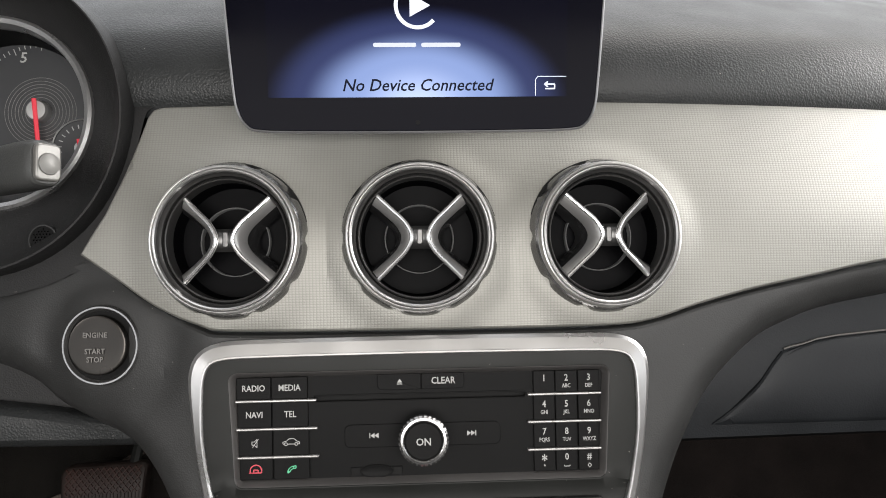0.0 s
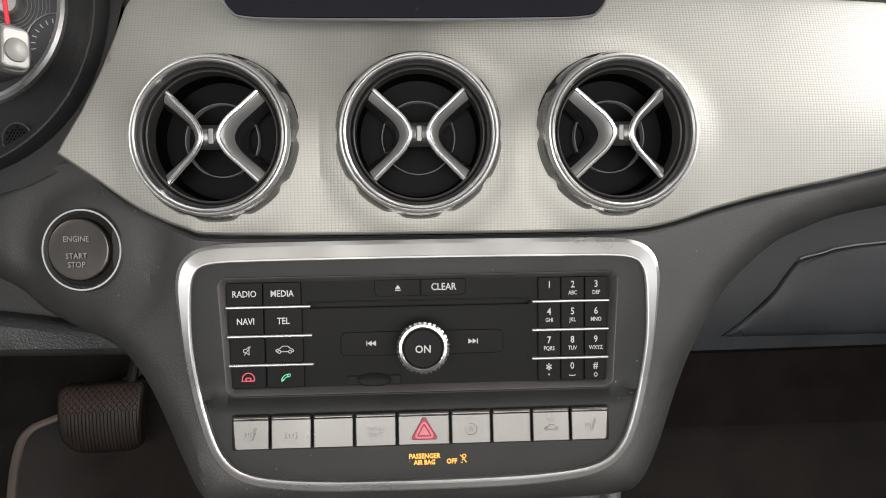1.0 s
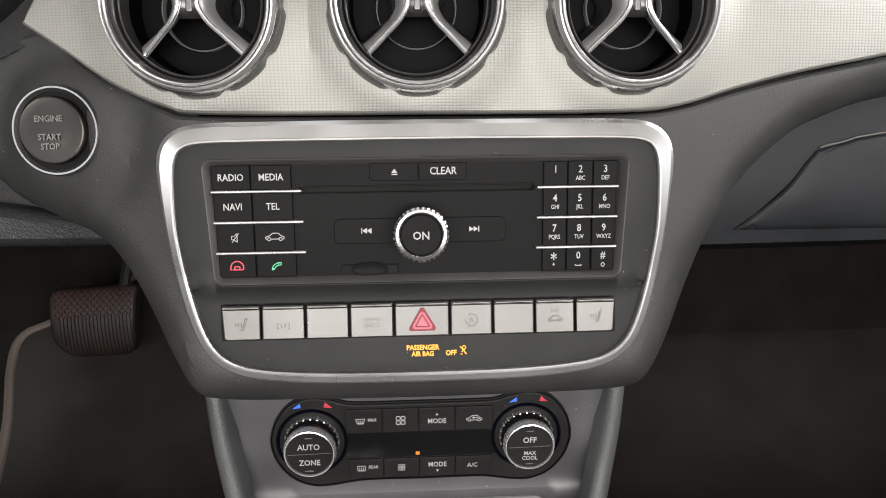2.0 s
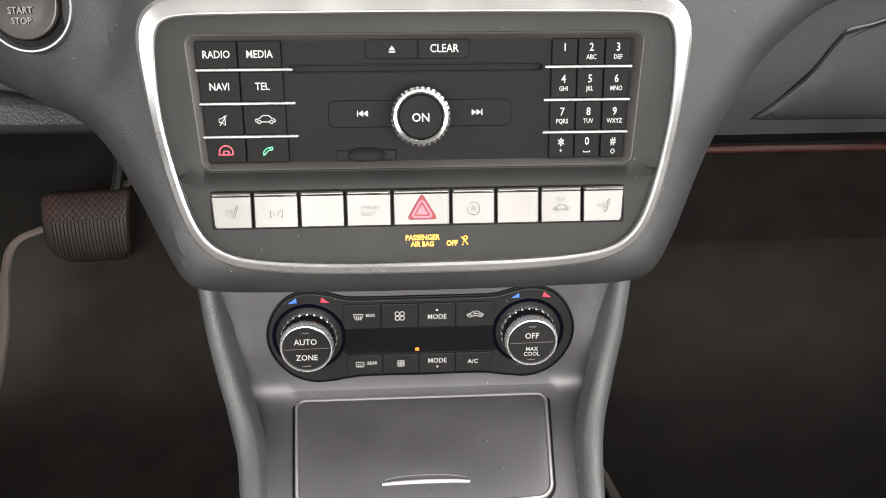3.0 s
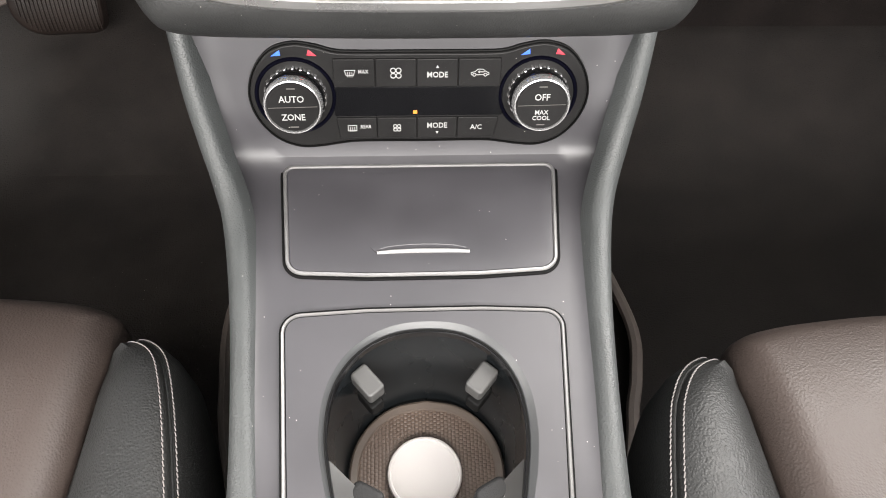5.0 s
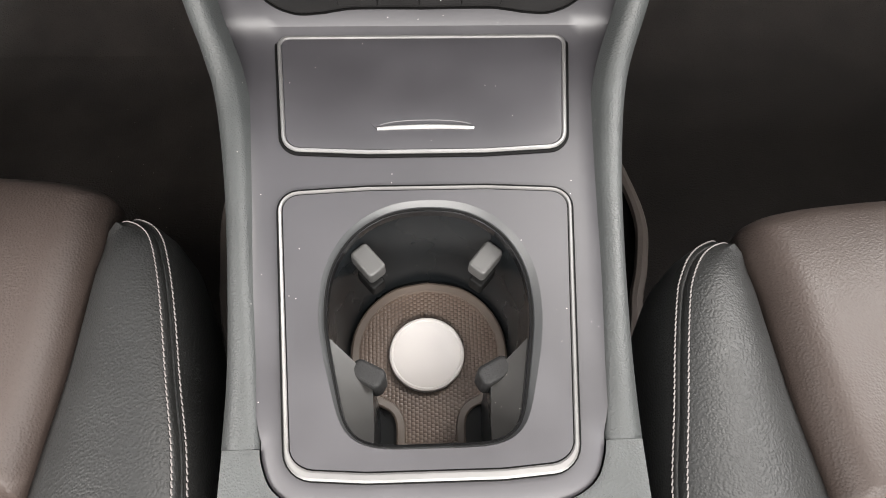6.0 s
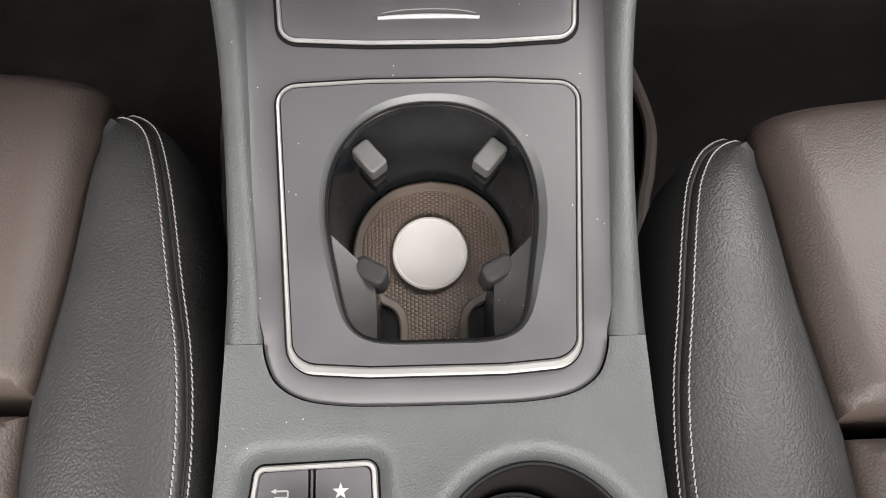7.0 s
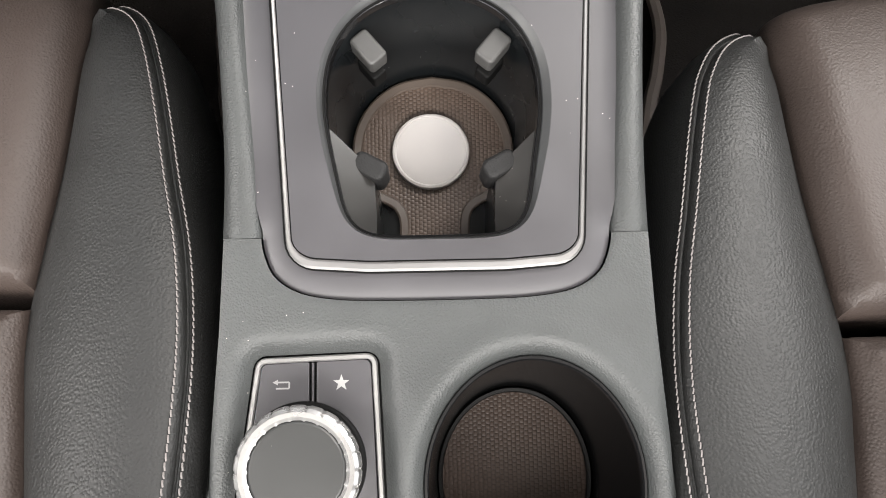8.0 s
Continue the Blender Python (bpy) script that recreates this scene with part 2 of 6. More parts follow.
cup_rubber = shader("studded_cup_mat", (0.080, 0.056, 0.043), 0.46, grain=0.7, grain_size=0.0021, relief=0.0004, kind="studs")
# darker copy of cup_rubber, with the deep well's shade in its colour
shaded_rubber = shader("shaded_studded_mat", (0.022, 0.0135, 0.0095), 0.5, specular=0.22, grain=0.6, grain_size=0.0022, relief=0.0003, kind="studs")
plain_rubber = shader("plain_liner_rubber", (0.066, 0.050, 0.040), 0.5, grain=0.2, grain_size=0.0008, relief=0.0001)
well_gloss = shader("gloss_black_well", (0.0022, 0.0022, 0.0023), 0.2, vary=0.05, specular=0.16)
rim_gloss = shader("gloss_black_rim", (0.006, 0.006, 0.0065), 0.16, vary=0.05, specular=0.6)
window_gloss = shader("gloss_black_window", (0.004, 0.004, 0.0045), 0.10, vary=0.05, specular=0.3)
disc_face = shader("white_disc_face", (0.44, 0.42, 0.41), 0.36, vary=0.03)
disc_white = shader("white_plastic_disc", (0.42, 0.40, 0.39), 0.4, vary=0.02)
fabric = shader("pale_headliner", (0.45, 0.44, 0.42), 0.9, grain=0.5, grain_size=0.001)
door_grey = shader("door_card_plastic", (0.04, 0.04, 0.04), 0.55, grain=0.5, grain_size=0.0013, relief=0.0003, kind="leather")
knob_grey = shader("satin_knob_top", (0.026, 0.0265, 0.0262), 0.36, specular=0.4, vary=0.06, dust=0.6)
blade_shade = shader("satin_shaded_fin", (0.030, 0.030, 0.031), 0.26, metal=0.6, vary=0.05)
controller_silver = shader("bright_satin_knob_ring", (0.46, 0.456, 0.452), 0.28, metal=0.85, vary=0.08)
display_edge = shader("dull_silver_edge", (0.20, 0.20, 0.205), 0.34, metal=0.8, vary=0.05)
# near-zero colour stands in for the shade deep inside a vent
duct_shade = shader("duct_shade", (0.0011, 0.0011, 0.0014), 0.5, specular=0.04)
hub_satin = shader("satin_hub", (0.105, 0.104, 0.103), 0.42, metal=0.85, vary=0.06)
lid_shine = shader("bright_finger_lip", (0.44, 0.43, 0.425), 0.34, metal=0.6, vary=0.03)
dial_grey = shader("dial_face", (0.020, 0.0208, 0.0225), 0.45, specular=0.3, vary=0.05)
dial_line = shader("dial_ring_line", (0.13, 0.13, 0.125), 0.35, vary=0.05)
button_grey = shader("start_button_face", (0.036, 0.033, 0.030), 0.24, metal=0.9, grain=0.1, grain_size=0.0005, relief=0.00004)

screen_glow = bpy.data.materials.new("lit_screen")
screen_glow.use_nodes = True
sn, sl = screen_glow.node_tree.nodes, screen_glow.node_tree.links
sb = sn["Principled BSDF"]
sb.inputs["Base Color"].default_value, sb.inputs["Roughness"].default_value = (0.002, 0.002, 0.0042, 1), 0.14
sco = sn.new("ShaderNodeTexCoord")
smap = sn.new("ShaderNodeMapping")
smap.inputs["Location"].default_value = (0, 0.0, 0)
smap.inputs["Scale"].default_value = (1 / 0.092, 1 / 0.058, 1)
sl.new(sco.outputs["Object"], smap.inputs["Vector"])
slen = sn.new("ShaderNodeVectorMath")
slen.operation = "LENGTH"
sl.new(smap.outputs[0], slen.inputs[0])
sramp = sn.new("ShaderNodeValToRGB")
sramp.color_ramp.interpolation = "EASE"
sramp.color_ramp.elements[0].color, sramp.color_ramp.elements[0].position = (0.50, 0.60, 0.90, 1), 0.0
sramp.color_ramp.elements[1].color, sramp.color_ramp.elements[1].position = (0.0008, 0.0008, 0.0022, 1), 1.0
for pos, col in ((0.45, (0.22, 0.30, 0.56, 1)), (0.75, (0.026, 0.036, 0.105, 1))):
    sramp.color_ramp.elements.new(pos).color = col
sl.new(slen.outputs["Value"], sramp.inputs["Fac"])
sl.new(sramp.outputs[0], sb.inputs["Emission Color"])
sb.inputs["Emission Strength"].default_value = 0.5
sb.inputs["Specular IOR Level"].default_value = 0.01
caption_white = glow("lit_caption_white", (0.72, 0.78, 0.95), 0.13)
screen_white = glow("lit_screen_white", (0.75, 0.80, 0.95), 0.27)

# ---------------------------------------------------------------- geometry helpers


def plane_at(y, z, vy, vz):
    """A frame on a sloping surface: x across the car, y up the slope, z out of the surface."""
    v = Vector((0, vy, vz)).normalized()
    n = Vector((0, -v.z, v.y))
    m = Matrix.Identity(4)
    for row in range(3):
        m[row][0], m[row][1], m[row][2], m[row][3] = (1, 0, 0)[row], v[row], n[row], (0, y, z)[row]
    return m


RADIO = plane_at(0.383, 0.527, 0.3817, 0.9243)
STRIP = plane_at(0.364, 0.481, 0.021, 0.039)
CLIMATE = plane_at(0.372, 0.377, 0.2756, 0.9613)
CONSOLE = plane_at(0.1255, 0.272, 0.13, 0.023)
DISPLAY = plane_at(0.434, 0.683, 0.208, 0.978)


def thing(name, label, category, m=None, group="", kind=""):
    ob = tagged(new(name), label, category, group, kind)
    ob.empty_display_size = 0.02
    if m is not None:
        ob.matrix_world = m
    return ob


def finish(bm, name, material, angle=22):
    bmesh.ops.recalc_face_normals(bm, faces=bm.faces)
    me = bpy.data.meshes.new(name)
    bm.to_mesh(me)
    bm.free()
    me.set_sharp_from_angle(angle=radians(angle))
    for p in me.polygons:
        p.use_smooth = len(p.vertices) < 7
    me.materials.append(material)
    return me


def part(name, bm, material, parent, label="", angle=22):
    ob = new(name, finish(bm, name, material, angle))
    ob.parent = parent
    return tagged(ob, label)


def single(name, bm, material, label, category, m=None, kind="", group="", angle=22):
    """A thing of one mesh."""
    ob = tagged(new(name, finish(bm, name, material, angle)), label, category, group, kind)
    if m is not None:
        ob.matrix_world = m
    return ob


def rounded(corners, radii, seg=5):
    """A polygon with rounded corners, counter-clockwise."""
    if not hasattr(radii, "__len__"):
        radii = [radii] * len(corners)
    out, n = [], len(corners)
    for i, r in enumerate(radii):
        p, a, b = (Vector(corners[k % n]) for k in (i, i - 1, i + 1))
        da, db = (a - p).normalized(), (b - p).normalized()
        if r <= 0:
            out.append(p)
            continue
        half = math.acos(max(-1, min(1, da.dot(db)))) / 2
        reach = r / math.tan(half)
        centre = p + (da + db).normalized() * (r / math.sin(half))
        s, e = p + da * reach - centre, p + db * reach - centre
        turn = math.atan2(s.x * e.y - s.y * e.x, s.dot(e))
        for k in range(seg + 1):
            c, q = math.cos(turn * k / seg), math.sin(turn * k / seg)
            out.append(centre + Vector((s.x * c - s.y * q, s.x * q + s.y * c)))
    return out


def box2(x0, x1, y0, y1, r=0.0005, seg=4):
    return rounded([(x0, y0), (x1, y0), (x1, y1), (x0, y1)], r, seg)


def circle(r, n=48, cx=0, cy=0):
    return [Vector((cx + r * math.cos(2 * math.pi * k / n), cy + r * math.sin(2 * math.pi * k / n))) for k in range(n)]


def spline(points, per=6, closed=False):
    pts = [Vector(p) for p in points]
    n, out = len(pts), []
    for i in range(n if closed else n - 1):
        if closed:
            p0, p1, p2, p3 = pts[i - 1], pts[i], pts[(i + 1) % n], pts[(i + 2) % n]
        else:
            p0, p1, p2, p3 = pts[max(i - 1, 0)], pts[i], pts[i + 1], pts[min(i + 2, n - 1)]
        for k in range(per):
            t = k / per
            out.append(0.5 * (2 * p1 + (p2 - p0) * t + (2 * p0 - 5 * p1 + 4 * p2 - p3) * t * t + (3 * p1 - p0 - 3 * p2 + p3) * t ** 3))
    if not closed:
        out.append(pts[-1])
    return out


def eased(outline, count=150, rounds=10):
    """A closed outline with even steps and no kinks."""
    n = len(outline)
    ends = [0.0]
    for i in range(n):
        ends.append(ends[-1] + (outline[(i + 1) % n] - outline[i]).length)
    xs, ys = [p.x for p in outline] + [outline[0].x], [p.y for p in outline] + [outline[0].y]
    at = np.arange(count) * ends[-1] / count
    q = np.stack([np.interp(at, ends, xs), np.interp(at, ends, ys)], 1)
    for _ in range(rounds):
        q = 0.5 * q + 0.25 * (np.roll(q, 1, 0) + np.roll(q, -1, 0))
    return [Vector((float(x), float(y))) for x, y in q]


def mirrored(points):
    """A closed outline from its right half, listed from the bottom middle up to the top middle."""
    right = [Vector(p) for p in points]
    return right + [Vector((-p.x, p.y)) for p in reversed(right) if p.x > 1e-6]


def grown(outline, d):
    """The outline moved outwards by d."""
    n, out = len(outline), []
    for i in range(n):
        a, p, b = outline[i - 1], outline[i], outline[(i + 1) % n]
        e, f = (p - a).normalized(), (b - p).normalized()
        m = Vector((e.y + f.y, -e.x - f.x))
        if m.length < 1e-6:
            m = Vector((e.y, -e.x))
        m.normalize()
        c = max(0.5, m.dot(Vector((e.y, -e.x))))
        out.append(p + m * (d / c))
    return out


def rings(bm, loops, close=False, cap0=False, cap1=False):
    made = [[bm.verts.new(p) for p in lp] for lp in loops]
    pairs = list(zip(made, made[1:])) + ([(made[-1], made[0])] if close else [])
    for a, b in pairs:
        for i in range(len(a)):
            j = (i + 1) % len(a)
            bm.faces.new((a[i], a[j], b[j], b[i]))
    if cap0:
        bm.faces.new(list(reversed(made[0])))
    if cap1:
        bm.faces.new(made[-1])
    return made


def flat(loop, z):
    return [Vector((p.x, p.y, z)) for p in loop]


def plate(outline, z0, z1, bevel=0.0004, bm=None):
    """A slab with a rounded front edge."""
    bm = bm or bmesh.new()
    bevel = min(bevel, (z1 - z0) * 0.9)
    loops = [flat(outline, z0)] + [flat(grown(outline, -bevel * (1 - math.cos(a))), z1 - bevel * (1 - math.sin(a))) for a in (0.0, math.pi / 8, math.pi / 4, 3 * math.pi / 8, math.pi / 2)]
    rings(bm, loops, cap0=True, cap1=True)
    return bm


def rim(outline, profile, bm=None, close=True):
    """A section of (outwards, height) pairs carried round the outline."""
    bm = bm or bmesh.new()
    rings(bm, [flat(grown(outline, d), z) for d, z in profile], close=close)
    return bm


def lathe(profile, n=64, cx=0.0, cy=0.0, bm=None, cap=True, wave=None):
    bm = bm or bmesh.new()
    loops = []
    for r, z in profile:
        loops.append([Vector((cx + r * (wave(a, z) if wave else 1) * math.cos(a), cy + r * (wave(a, z) if wave else 1) * math.sin(a), z)) for a in (2 * math.pi * k / n for k in range(n))])
    rings(bm, loops, cap1=cap)
    return bm


def bar(bm, a, b, width, height, up=Vector((0, 0, 1))):
    """A straight bar from a to b with chamfered top."""
    a, b = Vector(a), Vector(b)
    d = (b - a).normalized()
    s = d.cross(up).normalized()
    u = s.cross(d)
    sec = [(-0.5, 0), (0.5, 0), (0.5, 0.6), (0.25, 1), (-0.25, 1), (-0.5, 0.6)]
    rings(bm, [[p + s * (x * width) + u * (y * height) for x, y in sec] for p in (a, b)], cap0=True, cap1=True)
    return bm


def tube(bm, pts, radius, n=8, taper=None):
    pts = [Vector(p) for p in pts]
    loops, ref = [], Vector((0, 0, 1))
    for i, p in enumerate(pts):
        d = (pts[min(i + 1, len(pts) - 1)] - pts[max(i - 1, 0)]).normalized()
        s = d.cross(ref)
        s = s.normalized() if s.length > 1e-4 else Vector((1, 0, 0))
        u = s.cross(d)
        r = radius * (taper(i / (len(pts) - 1)) if taper else 1)
        loops.append([p + (s * math.cos(2 * math.pi * k / n) + u * math.sin(2 * math.pi * k / n)) * r for k in range(n)])
    rings(bm, loops, cap0=True, cap1=True)
    return bm


def edge_distance(pts, loops):
    p = np.array([(q[0], q[1]) for q in pts])
    best = np.full(len(p), 1e9)
    for lp in loops:
        a = np.array([(q[0], q[1]) for q in lp])
        b = np.roll(a, -1, axis=0)
        for s, e in zip(a, b):
            d = e - s
            t = np.clip(((p - s) @ d) / max(d @ d, 1e-12), 0, 1)
            best = np.minimum(best, np.hypot(*(p - s - t[:, None] * d).T))
    return best


def inside(pts, loops):
    p = np.array([(q[0], q[1]) for q in pts])
    odd = np.zeros(len(p), bool)
    for lp in loops:
        a = np.array([(q[0], q[1]) for q in lp])
        b = np.roll(a, -1, axis=0)
        for s, e in zip(a, b):
            if abs(e[1] - s[1]) < 1e-12:
                continue
            cross = (s[1] > p[:, 1]) != (e[1] > p[:, 1])
            odd ^= cross & (p[:, 0] < (e[0] - s[0]) * (p[:, 1] - s[1]) / (e[1] - s[1]) + s[0])
        if lp is loops[0]:
            outer, odd = odd, np.zeros(len(p), bool)
        else:
            outer, odd = outer & ~odd, np.zeros(len(p), bool)
    return outer


def sheet(loops, place, step=0.006, insets=(), skirt=0.0):
    """A curved skin over a flat outline with holes. place(x, y, d) gives the point, d being the distance from the edge."""
    from mathutils.geometry import delaunay_2d_cdt
    pts, edges = [], []
    close_loops = []
    for lp in loops:
        fine = []
        for a, b in zip(lp, list(lp[1:]) + [lp[0]]):
            a, b = Vector((a[0], a[1])), Vector((b[0], b[1]))
            cuts = max(1, int((b - a).length / (step * 0.7)))
            fine += [a.lerp(b, c / cuts) for c in range(cuts)]
        close_loops.append(fine)
    loops = close_loops
    for lp in loops:
        k = len(pts)
        pts += [Vector((q[0], q[1])) for q in lp]
        edges += [(k + i, k + (i + 1) % len(lp)) for i in range(len(lp))]
    fixed = len(pts)
    for lp in loops:
        for inset in insets:
            for sign in (-1, 1):
                ring = grown([Vector((q[0], q[1])) for q in lp], sign * inset)
                keep = inside(ring, loops) & (edge_distance(ring, loops) > inset * 0.85)
                pts += [q for q, ok in zip(ring, keep) if ok]
    xs, ys = [q.x for q in pts], [q.y for q in pts]
    grid = [Vector((x, y)) for x in np.arange(min(xs), max(xs), step) for y in np.arange(min(ys), max(ys), step)]
    if grid:
        reach = (max(insets) if insets else 0) + step * 0.45
        keep = inside(grid, loops) & (edge_distance(grid, loops) > reach)
        pts += [q for q, ok in zip(grid, keep) if ok]
    got = delaunay_2d_cdt(pts, edges, [], 0, 1e-7)
    verts, faces = got[0], got[2]
    mids = [sum((verts[i] for i in f), Vector((0, 0))) / len(f) for f in faces]
    ok = inside(mids, loops)
    dist = edge_distance(verts, loops)
    bm = bmesh.new()
    made = [bm.verts.new(place(v.x, v.y, d)) for v, d in zip(verts, dist)]
    for f, good in zip(faces, ok):
        if good:
            bm.faces.new([made[i] for i in f])
    loose = [v for v in bm.verts if not v.link_faces]
    bmesh.ops.delete(bm, geom=loose, context="VERTS")
    if skirt:
        rimmed = [e for e in bm.edges if e.is_boundary]
        ext = bmesh.ops.extrude_edge_only(bm, edges=rimmed)
        for v in (g for g in ext["geom"] if isinstance(g, bmesh.types.BMVert)):
            v.co.z -= skirt
    return bm


def curve_of(table):
    xs, ys = [a for a, b in table], [b for a, b in table]
    return lambda v: float(np.interp(v, xs, ys))


def soft_curve(table, per=8):
    pts = spline(table, per)
    return curve_of([(p.x, p.y) for p in pts])


def edge_roll(d, r, deep):
    """How far a skin falls back at distance d from its rounded edge."""
    if d >= r:
        return 0.0
    u = 1 - d / r
    return deep * (1 - math.sqrt(max(0.0, 1 - u * u)))


def words(text, size, material, parent, x, y, z, name="lettering", wide=1.0, slant=0.0, turn=0.0, bold=0.012):
    """Raised lettering, centred on a place of its parent's surface."""
    c = bpy.data.curves.new(name, "FONT")
    c.body, c.size, c.align_x, c.align_y, c.extrude, c.resolution_u, c.shear, c.offset = text, size, "CENTER", "CENTER", 0.00006, 2, slant, size * bold
    tmp = new("lettering_source", c)
    me = bpy.data.meshes.new_from_object(tmp)
    bpy.data.objects.remove(tmp)
    me.transform(Matrix.Diagonal((wide, 1, 1, 1)))
    me.transform(pose(x, y, z, 0, 0, turn))
    me.materials.clear()
    me.materials.append(material)
    ob = new(name, me)
    ob.parent = parent
    return ob


def strokes(lines, width, material, parent, x, y, z, name="symbol", scale=1.0):
    """A printed symbol of short flat bars."""
    bm = bmesh.new()
    for pts in lines:
        for a, b in zip(pts, pts[1:]):
            bar(bm, (x + a[0] * scale, y + a[1] * scale, z), (x + b[0] * scale, y + b[1] * scale, z), width, 0.00012)
    return part(name, bm, material, parent)


def shape(outlines, material, parent, x, y, z, name="symbol", scale=1.0):
    bm = bmesh.new()
    for o in outlines:
        plate([Vector((x + p[0] * scale, y + p[1] * scale)) for p in o], z, z + 0.00012, 0.00003, bm)
    return part(name, bm, material, parent)


def arc(r, a0, a1, n=10, cx=0, cy=0):
    return [(cx + r * math.cos(radians(a0 + (a1 - a0) * k / n)), cy + r * math.sin(radians(a0 + (a1 - a0) * k / n))) for k in range(n + 1)]


# ---------------------------------------------------------------- cabin shell
def slab(x0, x1, y0, y1, z0, z1):
    bm = bmesh.new()
    bmesh.ops.create_cube(bm, size=1)
    for v in bm.verts:
        v.co = Vector(((x0 + x1) / 2 + v.co.x * (x1 - x0), (y0 + y1) / 2 + v.co.y * (y1 - y0), (z0 + z1) / 2 + v.co.z * (z1 - z0)))
    return bm


def ground_height(y):
    return 0.03 + max(0.0, y - 0.62) * 0.45


floor_bm = bmesh.new()
rows_y = [-0.9 + 0.06 * k for k in range(34)]
for a, b in zip(rows_y, rows_y[1:]):
    q = [floor_bm.verts.new((x, y, ground_height(y))) for x, y in ((-0.72, a), (0.72, a), (0.72, b), (-0.72, b))]
    floor_bm.faces.new(q)
bmesh.ops.remove_doubles(floor_bm, verts=floor_bm.verts, dist=1e-5)
single("floor", floor_bm, carpet, "black carpeted car floor rising to the footwell", "floor", kind="structure")
single("wall_front", slab(-0.72, 0.72, 1.06, 1.10, 0.0, 0.70), carpet, "dark bulkhead behind the footwells", "bulkhead", kind="structure")
# unseen wall, added to keep light off the dashboard's left side
single("wall_left_front", slab(-0.76, -0.72, 0.14, 1.1, 0.0, 1.10), door_grey, "unseen dark wall blocking light onto the left dashboard", "door card", kind="structure")
for nm, x0, x1, y1, sill in (("wall_left", -0.76, -0.72, 0.139, 0.60), ("wall_right", 0.72, 0.76, 1.1, 0.62)):
    single(nm, slab(x0, x1, -0.9, y1, 0.0, sill), door_grey, "dark grained plastic door card", "door card", kind="structure")
    single("trim_" + nm[5:], slab(x0 * 1.0, x1 * 1.0, -0.9, 0.62, 1.10, 1.16), fabric, "pale roof rail above the side window", "trim", kind="structure")
single("wall_rear", slab(-0.72, 0.72, -0.94, -0.90, 0.0, 0.78), door_grey, "dark rear seat back panel", "panel", kind="structure")
roof_outline = [Vector(p) for p in ((-0.76, -0.94), (0.76, -0.94), (0.76, 0.42), (-0.76, 0.42))]
roof_bm = sheet([roof_outline], lambda x, y, d: Vector((x, y, 1.20)), 0.2, (), skirt=0.04)
single("ceiling", roof_bm, fabric, "pale fabric headliner over the front seats", "headliner", kind="structure")

# ---------------------------------------------------------------- dashboard skins
trim_w = soft_curve([(0.0, -0.001), (0.03, -0.002), (0.07, -0.002), (0.10, -0.004), (0.13, -0.012), (0.155, -0.021), (0.182, -0.030)])
pad_w = soft_curve([(0.165, -0.034), (0.174, -0.0275), (0.180, -0.0235), (0.196, -0.0215), (0.2155, -0.0268), (0.2333, -0.0410), (0.2635, -0.0827), (0.3117, -0.1602), (0.382, -0.2934), (0.4792, -0.5238)])


def bow(x):
    return 0.28 * min(abs(x), 0.36) ** 2 + 0.2 * max(0.0, abs(x) - 0.36)


hood_loop = [Vector((-0.283 + 0.100 * math.cos(a), 0.168 + 0.098 * math.sin(a))) for a in (2 * math.pi * k / 72 for k in range(72))]

dashboard = thing("dashboard", "black grained dashboard with a padded top", "dashboard", RADIO)
pad_outline = [Vector(p) for p in ((-0.70, 0.169), (0.70, 0.169), (0.70, 0.478), (-0.70, 0.478))]
part("upper_pad", sheet([pad_outline, hood_loop], lambda x, y, d: Vector((x, y, pad_w(y) - bow(x))), 0.006), pad_black, dashboard)

low_outline = spline([(-0.60, 0.02), (-0.40, 0.015), (-0.30, 0.010), (-0.259, 0.000), (-0.236, -0.016), (-0.210, -0.028), (-0.185, -0.038), (-0.168, -0.056), (-0.155, -0.078), (-0.143, -0.102), (-0.130, -0.122),
                      (-0.112, -0.1285), (-0.06, -0.130), (0.0, -0.1305), (0.06, -0.130), (0.112, -0.1285), (0.130, -0.122), (0.143, -0.102), (0.157, -0.068), (0.170, -0.041), (0.188, -0.012), (0.217, 0.014), (0.243, 0.027), (0.29, 0.040), (0.40, 0.052), (0.62, 0.062)], 4)
low_top = spline([(0.62, 0.092), (0.40, 0.079), (0.301, 0.0665), (0.256, 0.0585), (0.212, 0.0505), (0.174, 0.0415), (0.142, 0.0325), (0.108, 0.0295), (0.0, 0.0295), (-0.109, 0.0305), (-0.132, 0.0345), (-0.159, 0.0465), (-0.182, 0.0625), (-0.206, 0.078), (-0.26, 0.064), (-0.40, 0.05), (-0.60, 0.045)], 4)


def line_distance(x, y, line):
    """The distance of a point from an open line."""
    a = np.array([(p.x, p.y) for p in line])
    s, d = a[:-1], a[1:] - a[:-1]
    t = np.clip(((x - s[:, 0]) * d[:, 0] + (y - s[:, 1]) * d[:, 1]) / np.maximum((d ** 2).sum(1), 1e-12), 0, 1)
    return float(np.hypot(x - s[:, 0] - t * d[:, 0], y - s[:, 1] - t * d[:, 1]).min())


def low_w(x, y):
    back = (0.34 if x < 0 else 0.17) * max(0.0, abs(x) - 0.125)
    pod = math.hypot(x + 0.1945, y - 0.0245)
    return -0.002 - back + (0.103 * max(0.0, -0.05 - y)) - 0.0045 * math.exp(-((pod - 0.043) / 0.011) ** 2)


def low_place(x, y, d):
    roll = edge_roll(line_distance(x, y, low_top), 0.004, 0.004) + edge_roll(line_distance(x, y, low_outline), 0.024, 0.036)
    return Vector((x, y, low_w(x, y) - roll))


